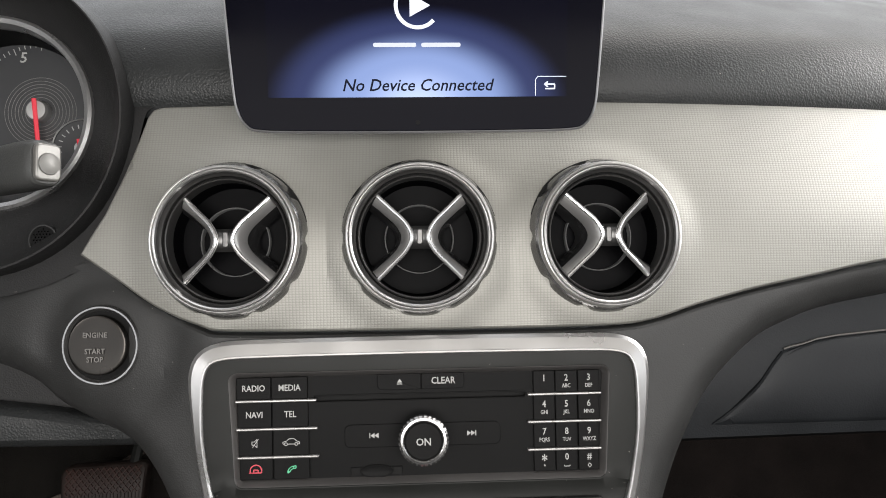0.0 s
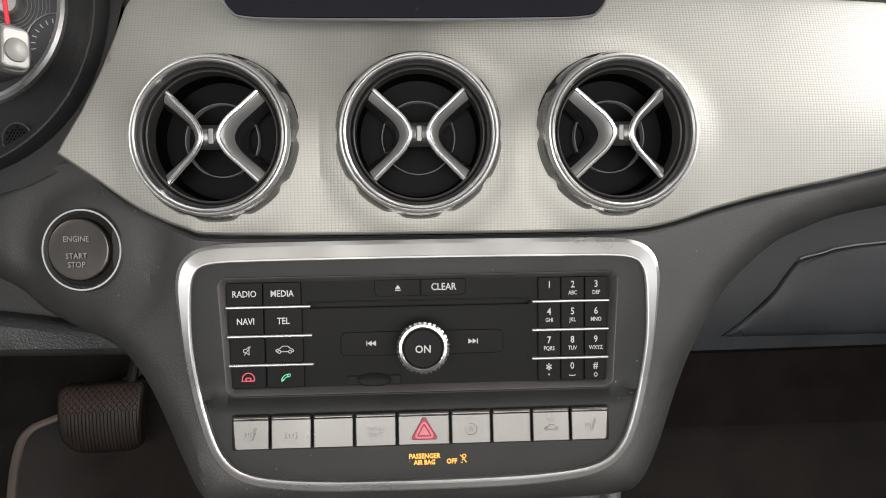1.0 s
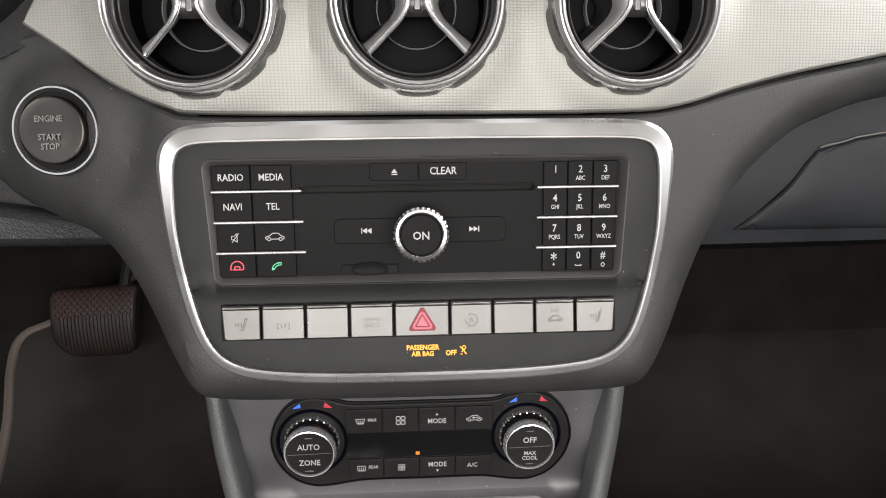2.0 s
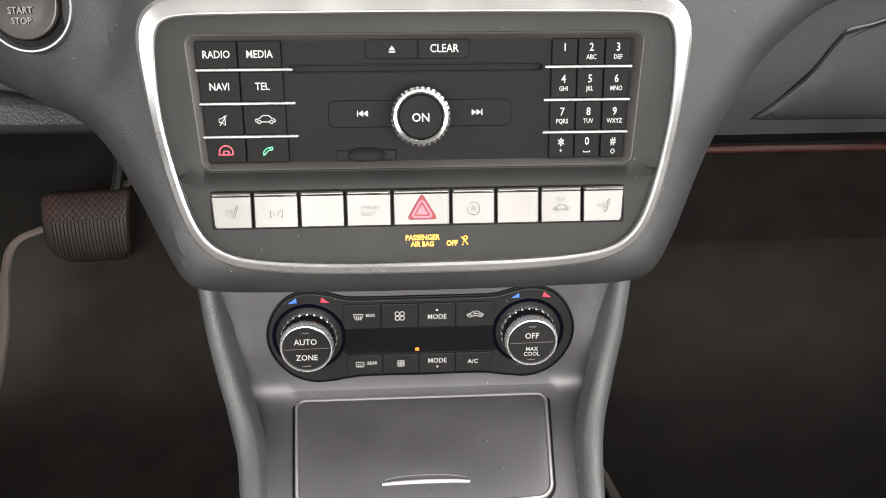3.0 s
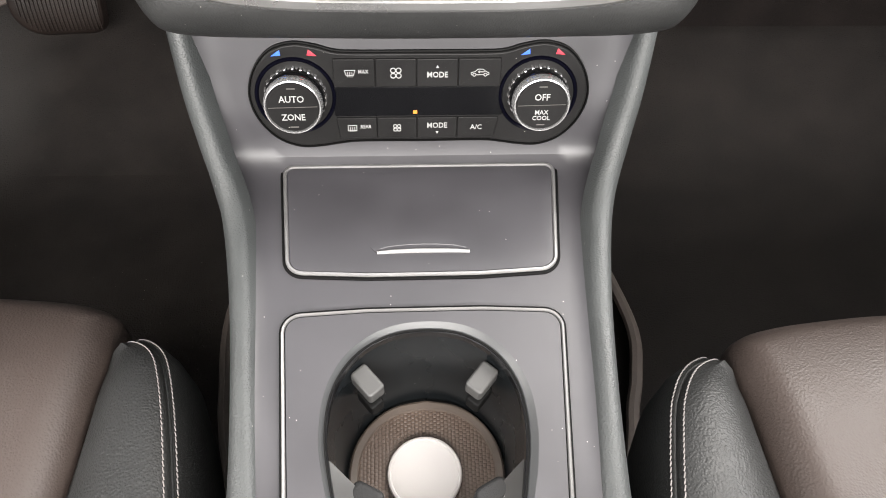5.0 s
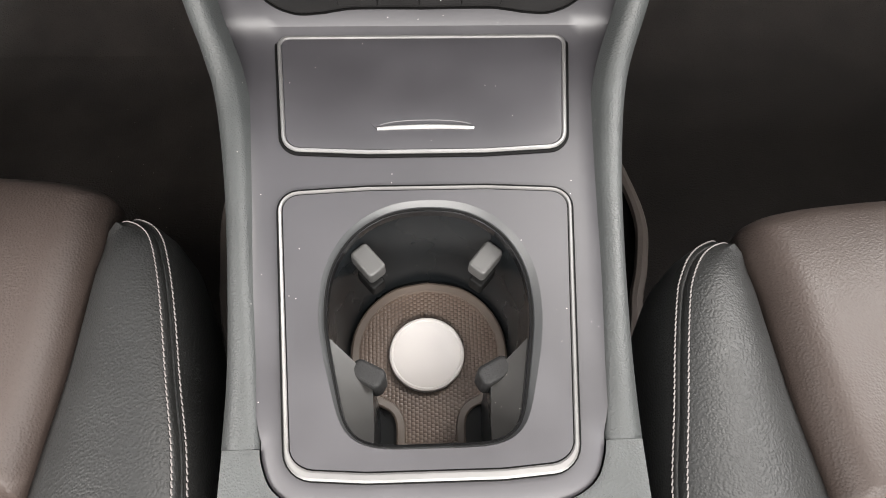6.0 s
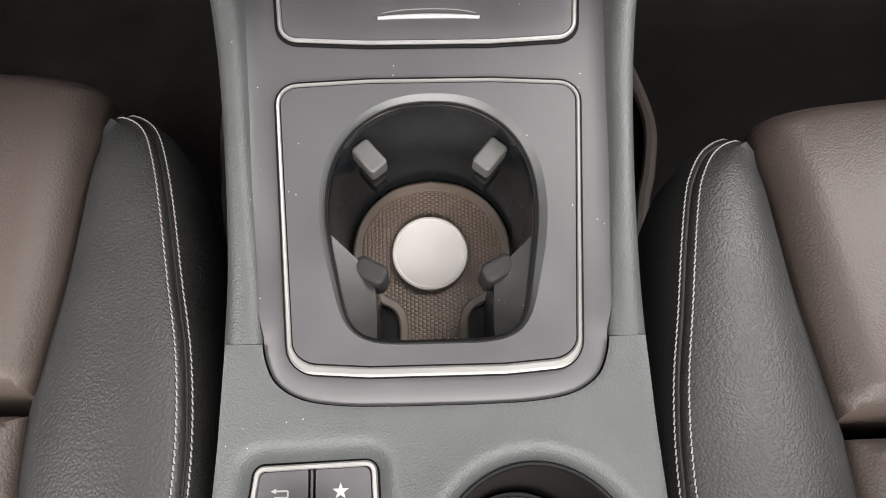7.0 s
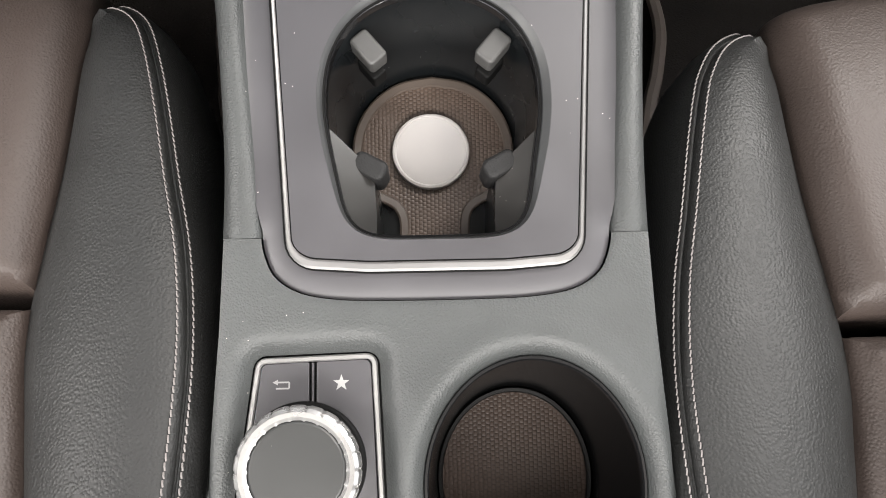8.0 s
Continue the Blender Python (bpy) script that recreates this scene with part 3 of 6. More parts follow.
part("lower_pad", sheet([low_outline + low_top, rounded([(-0.112, -0.098), (0.112, -0.098), (0.122, 0.015), (-0.122, 0.015)], 0.01)], low_place, 0.006, (0.001, 0.0025, 0.005, 0.009, 0.014, 0.02), skirt=0.05), soft_black, dashboard)

side_outline = spline([(-0.1660, 0.1756), (-0.1715, 0.1725), (-0.1738, 0.1665), (-0.1752, 0.159), (-0.182, 0.131), (-0.192, 0.104), (-0.2065, 0.0795)], 4) + spline([(-0.211, 0.0720), (-0.26, 0.0560), (-0.40, 0.0420), (-0.60, 0.0370)], 3) + [Vector((-0.60, 0.1760)), Vector((-0.4, 0.1760))]
side_outline = [p for p in reversed(side_outline)]
part("column_cover", sheet([side_outline, hood_loop], lambda x, y, d: Vector((x, y, -0.0222 - bow(x) - 0.0045 * max(0.0, min(1.0, (y - 0.135) / 0.041)) ** 2)), 0.006, (0.001, 0.0025)), hood_black, dashboard, "dark plastic cover beside the instruments")

# woven silver trim strip
trim_top = [(0.62, 0.1772), (0.4, 0.1772), (0.31, 0.1772), (0.2, 0.1772), (0.0, 0.1764), (-0.121, 0.1757), (-0.162, 0.1754)]
trim_outline = [Vector(p) for p in ((-0.2055, 0.0795),)] + spline([(-0.182, 0.0635), (-0.159, 0.0475), (-0.132, 0.0355), (-0.109, 0.0315), (0.0, 0.0305), (0.108, 0.0305), (0.142, 0.0335), (0.174, 0.0425), (0.212, 0.0515), (0.256, 0.0595), (0.301, 0.0675), (0.40, 0.080), (0.62, 0.093)], 4) \
    + [Vector(p) for p in trim_top] + spline([(-0.1685, 0.1735), (-0.1718, 0.1680), (-0.1740, 0.159), (-0.181, 0.131), (-0.191, 0.104)], 4)
trim_panel = thing("decorative_trim", "silver woven-texture trim strip across the dashboard", "trim panel", RADIO)


def vent_swell(x, y):
    """The skin swells softly towards each vent."""
    near = min(math.hypot(x - c, y - 0.0857) for c in (-0.1126, 0, 0.1126))
    u = max(0.0, min(1.0, (0.066 - near) / 0.022))
    return 0.0040 * u * u * (3 - 2 * u)


vent_holes = [circle(0.040, 48, cx, 0.0857) for cx in (-0.1126, 0.0, 0.1126)]
part("trim_skin", sheet([trim_outline] + vent_holes, lambda x, y, d: Vector((x, y, trim_w(y) - bow(x) + 0.0015 + vent_swell(x, y) - (edge_roll(d, 0.003, 0.004) if min(math.hypot(x - c, y - 0.0857) for c in (-0.1126, 0, 0.1126)) > 0.047 else 0))), 0.006, (0.0007, 0.0018), skirt=0.006), trim_silver, trim_panel)

# ---------------------------------------------------------------- air vents


def air_vent(cx, lift, turn):
    vent = thing("air_vent", "round chrome air vent with a cross-shaped blade", "air vent", RADIO @ pose(cx, 0.0857, lift, 0, turn, 0), "dashboard air vents")
    part("outer_ring", lathe([(0.0391, 0.0100), (0.0392, 0.0142), (0.0396, 0.0156), (0.0403, 0.0163), (0.0409, 0.0158), (0.0412, 0.0143), (0.0415, 0.0156), (0.0421, 0.0165), (0.0428, 0.0162), (0.0434, 0.0148), (0.0437, 0.0124), (0.0434, 0.0100), (0.0420, 0.004), (0.0415, 0.0)], 96, cap=False), chrome, vent, "polished chrome ring")
    part("collar", lathe([(0.0424, 0.0112), (0.0436, 0.0106), (0.0448, 0.0090), (0.0461, 0.0058), (0.0467, 0.0022), (0.0470, -0.0005), (0.0467, -0.0035), (0.0455, -0.012)], 180, cap=False,
                         wave=lambda a, z: 1 - (0.042 * max(0.0, math.cos(10 * a)) ** 4 if -0.004 < z < 0.0065 else 0)), collar_chrome, vent, "scalloped dark chrome collar")
    # black ring drawing the contact shadow round the collar's foot
    part("contact_shade", lathe([(0.0425, 0.0010), (0.0472, 0.0008), (0.0478, -0.012)], 64, cap=False), deep_black, vent)
    part("cone", lathe([(0.0393, 0.0140), (0.0389, 0.0124), (0.0382, 0.0110), (0.0376, 0.0102), (0.0374, 0.0040)], 80, cap=False), cone_grey, vent, "dark satin inner cone")
    part("gap_ring", lathe([(0.0378, 0.0066), (0.0364, 0.0060), (0.0360, 0.0030)], 80, cap=False), deep_black, vent)
    part("bright_line", lathe([(0.0367, 0.0056), (0.0364, 0.0086), (0.0359, 0.0092), (0.0353, 0.0086), (0.0350, -0.002)], 80, cap=False), cone_grey, vent, "thin satin ring round the opening")
    part("duct", lathe([(0.0352, 0.002), (0.0346, -0.012), (0.0335, -0.0150), (0.001, -0.0152)], 64), duct_shade, vent)
    part("inner_ring", lathe([(0.0210, -0.0152), (0.0212, -0.0098), (0.0209, -0.0092), (0.0206, -0.0098), (0.0205, -0.0152)], 64, cap=False), line_silver, vent, "thin ring in the duct")
    for side in (-1, 1):
        bm = bmesh.new()
        front = spline([(side * 0.0248, 0.0246, 0.0072), (side * 0.0165, 0.0165, 0.0095), (side * 0.0085, 0.0085, 0.0118), (side * 0.0048, 0.0, 0.0128), (side * 0.0085, -0.0085, 0.0118), (side * 0.0165, -0.0165, 0.0095), (side * 0.0248, -0.0246, 0.0072)], 7)
        back = spline([(side * 0.0300, 0.0175, -0.006), (side * 0.0225, 0.0115, -0.010), (side * 0.0165, 0.0055, -0.012), (side * 0.0145, 0.0, -0.012), (side * 0.0165, -0.0055, -0.012), (side * 0.0225, -0.0115, -0.010), (side * 0.0300, -0.0175, -0.006)], 7)
        cols = []
        for f, b in zip(front, back):
            out = b - f
            way = Vector((out.x, out.y, 0))
            sunk = lambda u, w: f + way * u + Vector((0, 0, out.z * w))
            shell = [sunk(0.0, 0.0), sunk(0.10, 0.015), sunk(0.26, 0.08), sunk(0.48, 0.24), sunk(0.72, 0.50), sunk(0.90, 0.78), sunk(1.0, 1.0)]
            inner_side = [q - way.normalized() * 0.0016 - Vector((0, 0, 0.0012)) for q in (shell[6], shell[4], shell[2])] + [f - way.normalized() * 0.0012 - Vector((0, 0, 0.0020)), f - way.normalized() * 0.0013 - Vector((0, 0, 0.0006))]
            cols.append([bm.verts.new(q) for q in shell + inner_side])
        count = len(cols[0])
        for a, b in zip(cols, cols[1:]):
            for i in range(count):
                j = (i + 1) % count
                bm.faces.new((a[i], a[j], b[j], b[i]))
        bm.faces.new(cols[0])
        bm.faces.new(list(reversed(cols[-1])))
        # dark skin over the blade's rear, painting its fade into shade
        fin_bm = bmesh.new()
        fin_cols = []
        for f, b in zip(front, back):
            way = Vector((b.x - f.x, b.y - f.y, 0))
            fin_cols.append([fin_bm.verts.new(f + way * u + Vector((0, 0, (b.z - f.z) * w + 0.0004))) for u, w in ((0.64, 0.41), (0.68, 0.455), (0.74, 0.53), (0.90, 0.78), (1.02, 1.0))])
        for a, b in zip(fin_cols, fin_cols[1:]):
            for i in range(4):
                fin_bm.faces.new((a[i], a[i + 1], b[i + 1], b[i]))
        blade = part("blade", bm, blade_silver, vent, "satin chrome V-shaped blade", 50)
        part("blade_edge", tube(bmesh.new(), [p + Vector((0, 0, 0.0002)) for p in front], 0.0012, 8), bead_silver, blade, "bright front edge")
        part("fin", fin_bm, blade_shade, blade, "rear part of the blade, its fade into shade painted dark", 50)
    hub_bm = bmesh.new()
    saddle = []
    for j in range(15):
        q = -1 + j / 7
        wide = 0.0043 + 0.0032 * abs(q) ** 3
        saddle.append([hub_bm.verts.new((wide * k / 5, 0.0068 * q, 0.0104 + 0.0014 * (k / 5) ** 2 - 0.0058 * abs(q) ** 3)) for k in range(-5, 6)])
    for a, b in zip(saddle, saddle[1:]):
        for k in range(10):
            hub_bm.faces.new((a[k], a[k + 1], b[k + 1], b[k]))
    part("hub", hub_bm, hub_satin, vent, "satin saddle joining the two blades", 60)
    part("hub_clip", plate(rounded([(-0.0019, -0.0046), (0.0019, -0.0046), (0.0019, 0.0048), (-0.0019, 0.0048)], 0.0012, 4), 0.0086, 0.0110, 0.0010), hub_satin, vent, "narrow chrome rib on the saddle")
    return vent


for cx, lift, turn in ((-0.1126, -0.003, -3.5), (0.0, 0.0, 0.0), (0.1126, -0.0035, 3.5)):
    air_vent(cx, lift, turn)

# ---------------------------------------------------------------- display
display = thing("display_screen", "black tablet-style display showing a lit blue screen", "display", DISPLAY)
disp_outline = mirrored(spline([(0.0, -0.0165), (0.06, -0.0162), (0.0925, -0.0152), (0.1010, -0.0115), (0.1055, -0.003), (0.1075, 0.012), (0.1105, 0.06), (0.1110, 0.085)], 6) + spline([(0.1095, 0.112), (0.1040, 0.1195), (0.095, 0.122), (0.0, 0.1225)], 5))
part("housing", plate(grown(disp_outline, -0.001), -0.011, -0.001, 0.0008), soft_black, display)
part("edge_band", rim(disp_outline, [(0.0, -0.009), (0.0005, -0.003), (0.0003, 0.0001), (-0.0004, 0.0004), (-0.0010, 0.0), (-0.0010, -0.004)]), display_edge, display, "thin silver edge")
part("glass", plate(grown(disp_outline, -0.0012), -0.003, -0.0002, 0.0003), gloss_black, display, "gloss black bezel glass")
lit = part("lit_area", plate(box2(-0.0870, 0.0885, 0.0042, 0.1050, 0.0005), -0.001, 0.0001, 0.00005), screen_glow, display, "lit blue and white picture")
words("No Device Connected", 0.0098, print_dark, lit, 0.0, 0.0108, 0.0002, slant=0.25, wide=0.98, bold=0.012)
for x0, x1 in ((-0.0255, -0.0005), (0.0025, 0.0255)):
    part("caption_bar", plate(box2(x0, x1, 0.0329, 0.0353, 0.001), 0.0001, 0.0003, 0.00005), caption_white, lit)
ring_bm = bmesh.new()
outer = arc(0.0125, -42, -318, 44, 0.0005, 0.0565)
for a, b in zip(outer, outer[1:]):
    bar(ring_bm, (*a, 0.0002), (*b, 0.0002), 0.0022, 0.0001)
part("symbol_ring", ring_bm, screen_white, lit)
shape([[(-0.0045, -0.0065), (0.0075, 0.0), (-0.0045, 0.0065)]], screen_white, lit, 0.0005, 0.0565, 0.0002, "symbol_triangle")
strokes([[(0.0025, -0.0013), (0.0025, 0.0013), (-0.003, 0.0013)], [(0.0025, -0.0013), (-0.003, -0.0013)], [(-0.0015, 0.0028), (-0.0035, 0.0013), (-0.0015, -0.0002)]], 0.0008, screen_white, lit, 0.0787, 0.0100, 0.0002, "return_symbol")
strokes([[(0.0698, 0.0045), (0.0698, 0.0140), (0.0712, 0.0158), (0.0880, 0.0158)]], 0.0004, screen_white, lit, 0, 0, 0.0002, "tab_outline")
part("sensor", lathe([(0.0014, -0.0004), (0.0012, 0.0001)], 20, 0.0, -0.0105), key_black, display)
part("stand", plate(box2(-0.035, 0.035, 0.03, 0.08, 0.004), -0.045, -0.010, 0.002), soft_black, display, "black mount behind the screen")

# ---------------------------------------------------------------- centre stack surround
stack_half = spline([(0.0, -0.1115), (0.05, -0.1110), (0.085, -0.1085), (0.104, -0.1040), (0.1155, -0.0935), (0.1215, -0.080), (0.1295, -0.050), (0.1345, -0.010), (0.1365, 0.008)], 5)[:-1] + spline([(0.1365, 0.008), (0.1335, 0.0190), (0.1250, 0.0252), (0.112, 0.0268), (0.06, 0.0274), (0.0, 0.0276)], 5)
stack_outline = eased(mirrored(stack_half), 240, 14)


def bend(v):
    """The lower part of the centre stack leans further back."""
    return Vector((v.x, v.y, v.z + 0.103 * max(0.0, -0.0525 - v.y)))


def bent(bm):
    for v in bm.verts:
        v.co = bend(v.co)
    return bm


surround = thing("stack_surround", "satin chrome frame round the radio and switches", "trim frame", RADIO)


def top_wide(p):
    """The frame grows wider along its upper edge."""
    u = max(0.0, min(1.0, (p.y + 0.035) / 0.055))
    return 1.0 + 0.9 * u * u * (3 - 2 * u)


sb_loops = []
for d, z in ((0.0, -0.006), (0.0, 0.0035), (-0.0012, 0.0052), (-0.0046, 0.0068), (-0.0054, 0.0060), (-0.0058, -0.004)):
    g = grown(stack_outline, -1.0)
    sb_loops.append([Vector((p.x + (q.x - p.x) * -d * top_wide(p), p.y + (q.y - p.y) * -d * top_wide(p), z)) for p, q in zip(stack_outline, g)])
sbm = bmesh.new()
rings(sbm, sb_loops)
part("frame", bent(sbm), satin_chrome, surround)
lip_outline = [p + (q - p) * (0.0050 * top_wide(p)) for p, q in zip(stack_outline, grown(stack_outline, -1.0))]
part("bright_edge", bent(rim(lip_outline, [(0.0006, 0.0058), (0.0005, 0.0072), (-0.0004, 0.0074), (-0.0010, 0.0066), (-0.0011, 0.002)], close=False)), chrome, surround, "polished chrome inner edge")
radio = thing("radio_unit", "black car radio with keypad, disc slot and rotary knob", "car radio", RADIO)
face_outline = grown(lip_outline, -0.0006)
field = rounded([(-0.1085, -0.0575), (0.1075, -0.0575), (0.1115, 0.0080), (-0.1125, 0.0080)], [0.005] * 4, 5)


def face_height(y):
    """The upper part of the face stands proud of the switch strip."""
    u = max(0.0, min(1.0, (y + 0.0618) / 0.0026))
    return 0.003 + 0.0020 * u * u * (3 - 2 * u)


part("faceplate", bent(sheet([face_outline, field], lambda x, y, d: Vector((x, y, face_height(y) - edge_roll(d, 0.0008, 0.0004))), 0.006, (0.0004, 0.0009))), face_black, radio)
part("recess", rim(field, [(0.0002, 0.0051), (-0.0004, 0.0047), (-0.0010, 0.0036), (-0.0030, -0.0004), (-0.0034, -0.002)], close=False), recess_black, radio, "bevelled edge of the recessed key field")
inner = grown(field, -0.0028)
slot = box2(-0.0640, 0.0615, -0.0102, -0.0066, 0.0016)
part("key_field", sheet([inner, slot], lambda x, y, d: Vector((x, y, -0.0008)), 0.012, (), skirt=0.0), key_black, radio)
part("disc_slot", plate(grown(slot, 0.0005), -0.006, -0.0045, 0.0002), deep_black, radio, "dark disc slot")
slot_lip = bmesh.new()
bar(slot_lip, (-0.0640, -0.0066, -0.0008), (0.0615, -0.0066, -0.0008), 0.0008, 0.0005)
bar(slot_lip, (-0.0640, -0.0104, -0.0008), (0.0615, -0.0104, -0.0008), 0.0006, 0.0004)
part("slot_lip", slot_lip, key_black, radio)

ROW = [(-0.0081, 0.0052), (-0.0243, -0.0093), (-0.0405, -0.0255), (-0.0543, -0.0417)]
LX, RX = (-0.1088, -0.0885, -0.0672), (0.0660, 0.0792, 0.0928, 0.1062)


def key(x0, x1, y0, y1, label="", z=0.0012, radius=0.0006, material=None, name="button", parent=None):
    return part(name, plate(rounded([(x0 + 0.00022, y0 + 0.00022), (x1 - 0.00022, y0 + 0.00022), (x1 - 0.00022, y1 - 0.00022), (x0 + 0.00022, y1 - 0.00022)], radius, 3), -0.002, z, 0.0005), material or key_black, parent or radio, label)


left_keys = [("RADIO", "MEDIA"), ("NAVI", "TEL"), ("mute", "car"), ("hang", "call")]
car_side = [[(-4, 0), (-4.2, 1), (-2.4, 1.5), (-1, 2.7), (1.5, 2.7), (3, 1.4), (4.2, 1.0), (4.2, 0), (3.2, 0)], [(-1.8, 0), (1.8, 0)], [(-4, 0), (-3.3, 0)], arc(0.75, 0, 360, 10, -2.6, 0), arc(0.75, 0, 360, 10, 2.6, 0)]
for r, (y0, y1) in enumerate(ROW):
    for c in (0, 1):
        slim = 0.0006 * r
        k = key(LX[c] + slim * (1 - 0.3 * c), LX[c + 1] + slim * 0.6, y0, y1)
        mx, my, z = (LX[c] + LX[c + 1]) / 2 + slim * 0.7, (y0 + y1) / 2, 0.00125
        what = left_keys[r][c]
        if what.isupper():
            words(what, 0.0051, print_white, k, mx, my, z, wide=0.86)
        elif what == "mute":
            strokes([[(-2, -1), (-2, 1), (-0.6, 1), (1.2, 2.6), (1.2, -2.6), (-0.6, -1), (-2, -1)], [(-1.8, -2.8), (2.2, 2.8)]], 0.0004, print_white, k, mx, my, z, scale=0.0009)
        elif what == "car":
            strokes(car_side, 0.00045, print_white, k, mx, my - 0.0009, z, scale=0.00115)
        elif what == "hang":
            strokes([arc(2.6, 200, -20, 8, 0, -0.6), [(-2.4, -1.5), (2.4, -1.5)], [(-1, -0.2), (1, -0.2)], [(-3, -1.5), (-1.6, -1.5)], [(-1, -0.2), (-1, -1.2)], [(1, -0.2), (1, -1.2)]], 0.0007, print_red, k, mx, my, z, scale=0.0013)
        else:
            strokes([arc(3.4, 165, 95, 6, 1.2, -2.2), arc(2.0, 165, 95, 6, 1.0, -2.0), [(-2.1, -1.3), (-1.0, -1.5)], [(0.8, 1.2), (0.9, 0)], [(-2.1, -1.3), (-2.0, -2.2), (-1.0, -1.5)], [(0.9, 1.2), (2, 1.4), (2, 0.2), (0.9, 0)]], 0.0005, print_green, k, mx, my, z, scale=0.00115)
pad_keys = [("1", ""), ("2", "ABC"), ("3", "DEF"), ("4", "GHI"), ("5", "JKL"), ("6", "MNO"), ("7", "PQRS"), ("8", "TUV"), ("9", "WXYZ"), ("*", "+"), ("0", "_"), ("#", "<>")]
for i, (big_text, small_text) in enumerate(pad_keys):
    r, c = divmod(i, 3)
    y0, y1 = ROW[r]
    slim = 0.0005 * r
    k = key(RX[c] - slim * 0.4, RX[c + 1] - slim * (0.4 + 0.3 * c), y0, y1)
    mx, my = (RX[c] + RX[c + 1]) / 2 - slim * 0.5, (y0 + y1) / 2
    words(big_text, 0.0055 if big_text != "*" else 0.009, print_white, k, mx, my + (0.0020 if big_text != "*" else 0.0), 0.00125, wide=0.85)
    if small_text == "<>":
        strokes([[(0, 1.2), (1, 0), (0, -1.2), (-1, 0), (0, 1.2)]], 0.0004, print_white, k, mx, my - 0.0032, 0.00125, scale=0.0011)
    elif small_text == "_":
        strokes([[(-1.6, 0.7), (-1.6, 0), (1.6, 0), (1.6, 0.7)]], 0.00045, print_white, k, mx, my - 0.0034, 0.00125, scale=0.001)
    elif small_text:
        words(small_text, 0.0033, print_white, k, mx, my - 0.0027, 0.00125, wide=0.8)
for n_bar, y in enumerate((-0.0087, -0.0249, -0.0411)):
    for x0, x1 in ((-0.1092 + 0.0006 * n_bar, -0.0620 + 0.0006 * n_bar), (0.0625 - 0.0003 * n_bar, 0.1068 - 0.0004 * n_bar)):
        part("bar", plate(box2(x0, x1, y - 0.0008, y + 0.0008, 0.0006), -0.002, 0.0028, 0.0006), bar_silver, radio, "thin silver bar between key rows")
eject = part("button", plate(rounded([(-0.0265, -0.0042), (-0.0008, -0.0042), (-0.0008, 0.0052), (-0.0265, 0.0052)], [0.003, 0.0003, 0.0003, 0.0003], 4), -0.002, 0.0004, 0.0004), key_black, radio)
shape([[(-1.6, -0.4), (1.6, -0.4), (0, 1.9)], [(-1.6, -1.5), (1.6, -1.5), (1.6, -0.9), (-1.6, -0.9)]], print_white, eject, -0.0133, 0.0004, 0.00045, scale=0.001)
clear = part("button", plate(rounded([(-0.0004, -0.0042), (0.0250, -0.0042), (0.0250, 0.0052), (-0.0004, 0.0052)], [0.0003, 0.003, 0.0003, 0.0003], 4), -0.002, 0.0004, 0.0004), key_black, radio)
words("CLEAR", 0.0056, print_white, clear, 0.0125, 0.0006, 0.00045, wide=0.86, bold=0.01)
rocker = part("seek_rocker", plate(box2(-0.0460, 0.0460, -0.0375, -0.0240, 0.0035), -0.002, 0.0004, 0.0005), key_black, radio)
for side in (-1, 1):
    x = side * 0.0285
    shape([[(side * 2.4, 1.5), (side * 0.0, 0), (side * 2.4, -1.5)][::1], [(side * 0, 1.5), (side * -2.4, 0), (side * 0, -1.5)], [(side * -3.0, 1.5), (side * -2.5, 1.5), (side * -2.5, -1.5), (side * -3.0, -1.5)]], print_white, rocker, x - side * 0.0, -0.0305, 0.00045, scale=-0.001)


def slot_dish():
    """A shallow oval dish across the card slot."""
    bm = lathe([(0.0102, -0.0009), (0.0101, 0.0000), (0.0095, 0.0001), (0.0088, -0.0002), (0.0060, -0.0005), (0.0004, -0.00052)], 40)
    for v in bm.verts:
        v.co.x, v.co.y = v.co.x - 0.0275, v.co.y * 0.38 - 0.0512
    return bm


sd = part("card_slot", rim(rounded([(-0.0425, -0.0540), (-0.0125, -0.0540), (-0.0125, -0.0490), (-0.0425, -0.0490)], 0.0006, 2), [(0.0004, -0.0010), (0.0002, -0.0003), (-0.0003, -0.0004), (-0.0004, -0.0010)]), key_black, radio, "memory card slot")
part("slot_bed", plate(box2(-0.0422, -0.0128, -0.0537, -0.0493, 0.0005), -0.002, -0.0006, 0.0001), deep_black, sd)
part("slot_scoop", slot_dish(), key_black, sd, "round finger scoop over the slot")
knob = part("knob", lathe([(0.0120, -0.002), (0.0125, 0.010), (0.0142, 0.0115), (0.0147, 0.0135), (0.0143, 0.0165), (0.0130, 0.0178), (0.0118, 0.0180), (0.0112, 0.0176), (0.0108, 0.0166)], 192, 0.0, -0.0314, cap=False, wave=lambda a, z: 1 - (0.030 * (math.cos(32 * a) > 0.5) if 0.0112 < z < 0.0170 else 0)), knurl_silver, radio, "knurled chrome rotary knob")
cap = part("knob_cap", lathe([(0.0109, 0.0150), (0.0108, 0.0172), (0.0100, 0.0178), (0.0005, 0.0181)], 64, 0.0, -0.0314), deep_black, knob, "black push button")
words("ON", 0.0058, print_white, cap, 0.0, -0.0318, 0.0183, wide=0.95)
groove = bmesh.new()
bar(groove, (-0.1205, -0.0612, 0.0034), (0.1195, -0.0612, 0.0034), 0.0012, 0.0010)
part("ridge", groove, recess_black, radio)

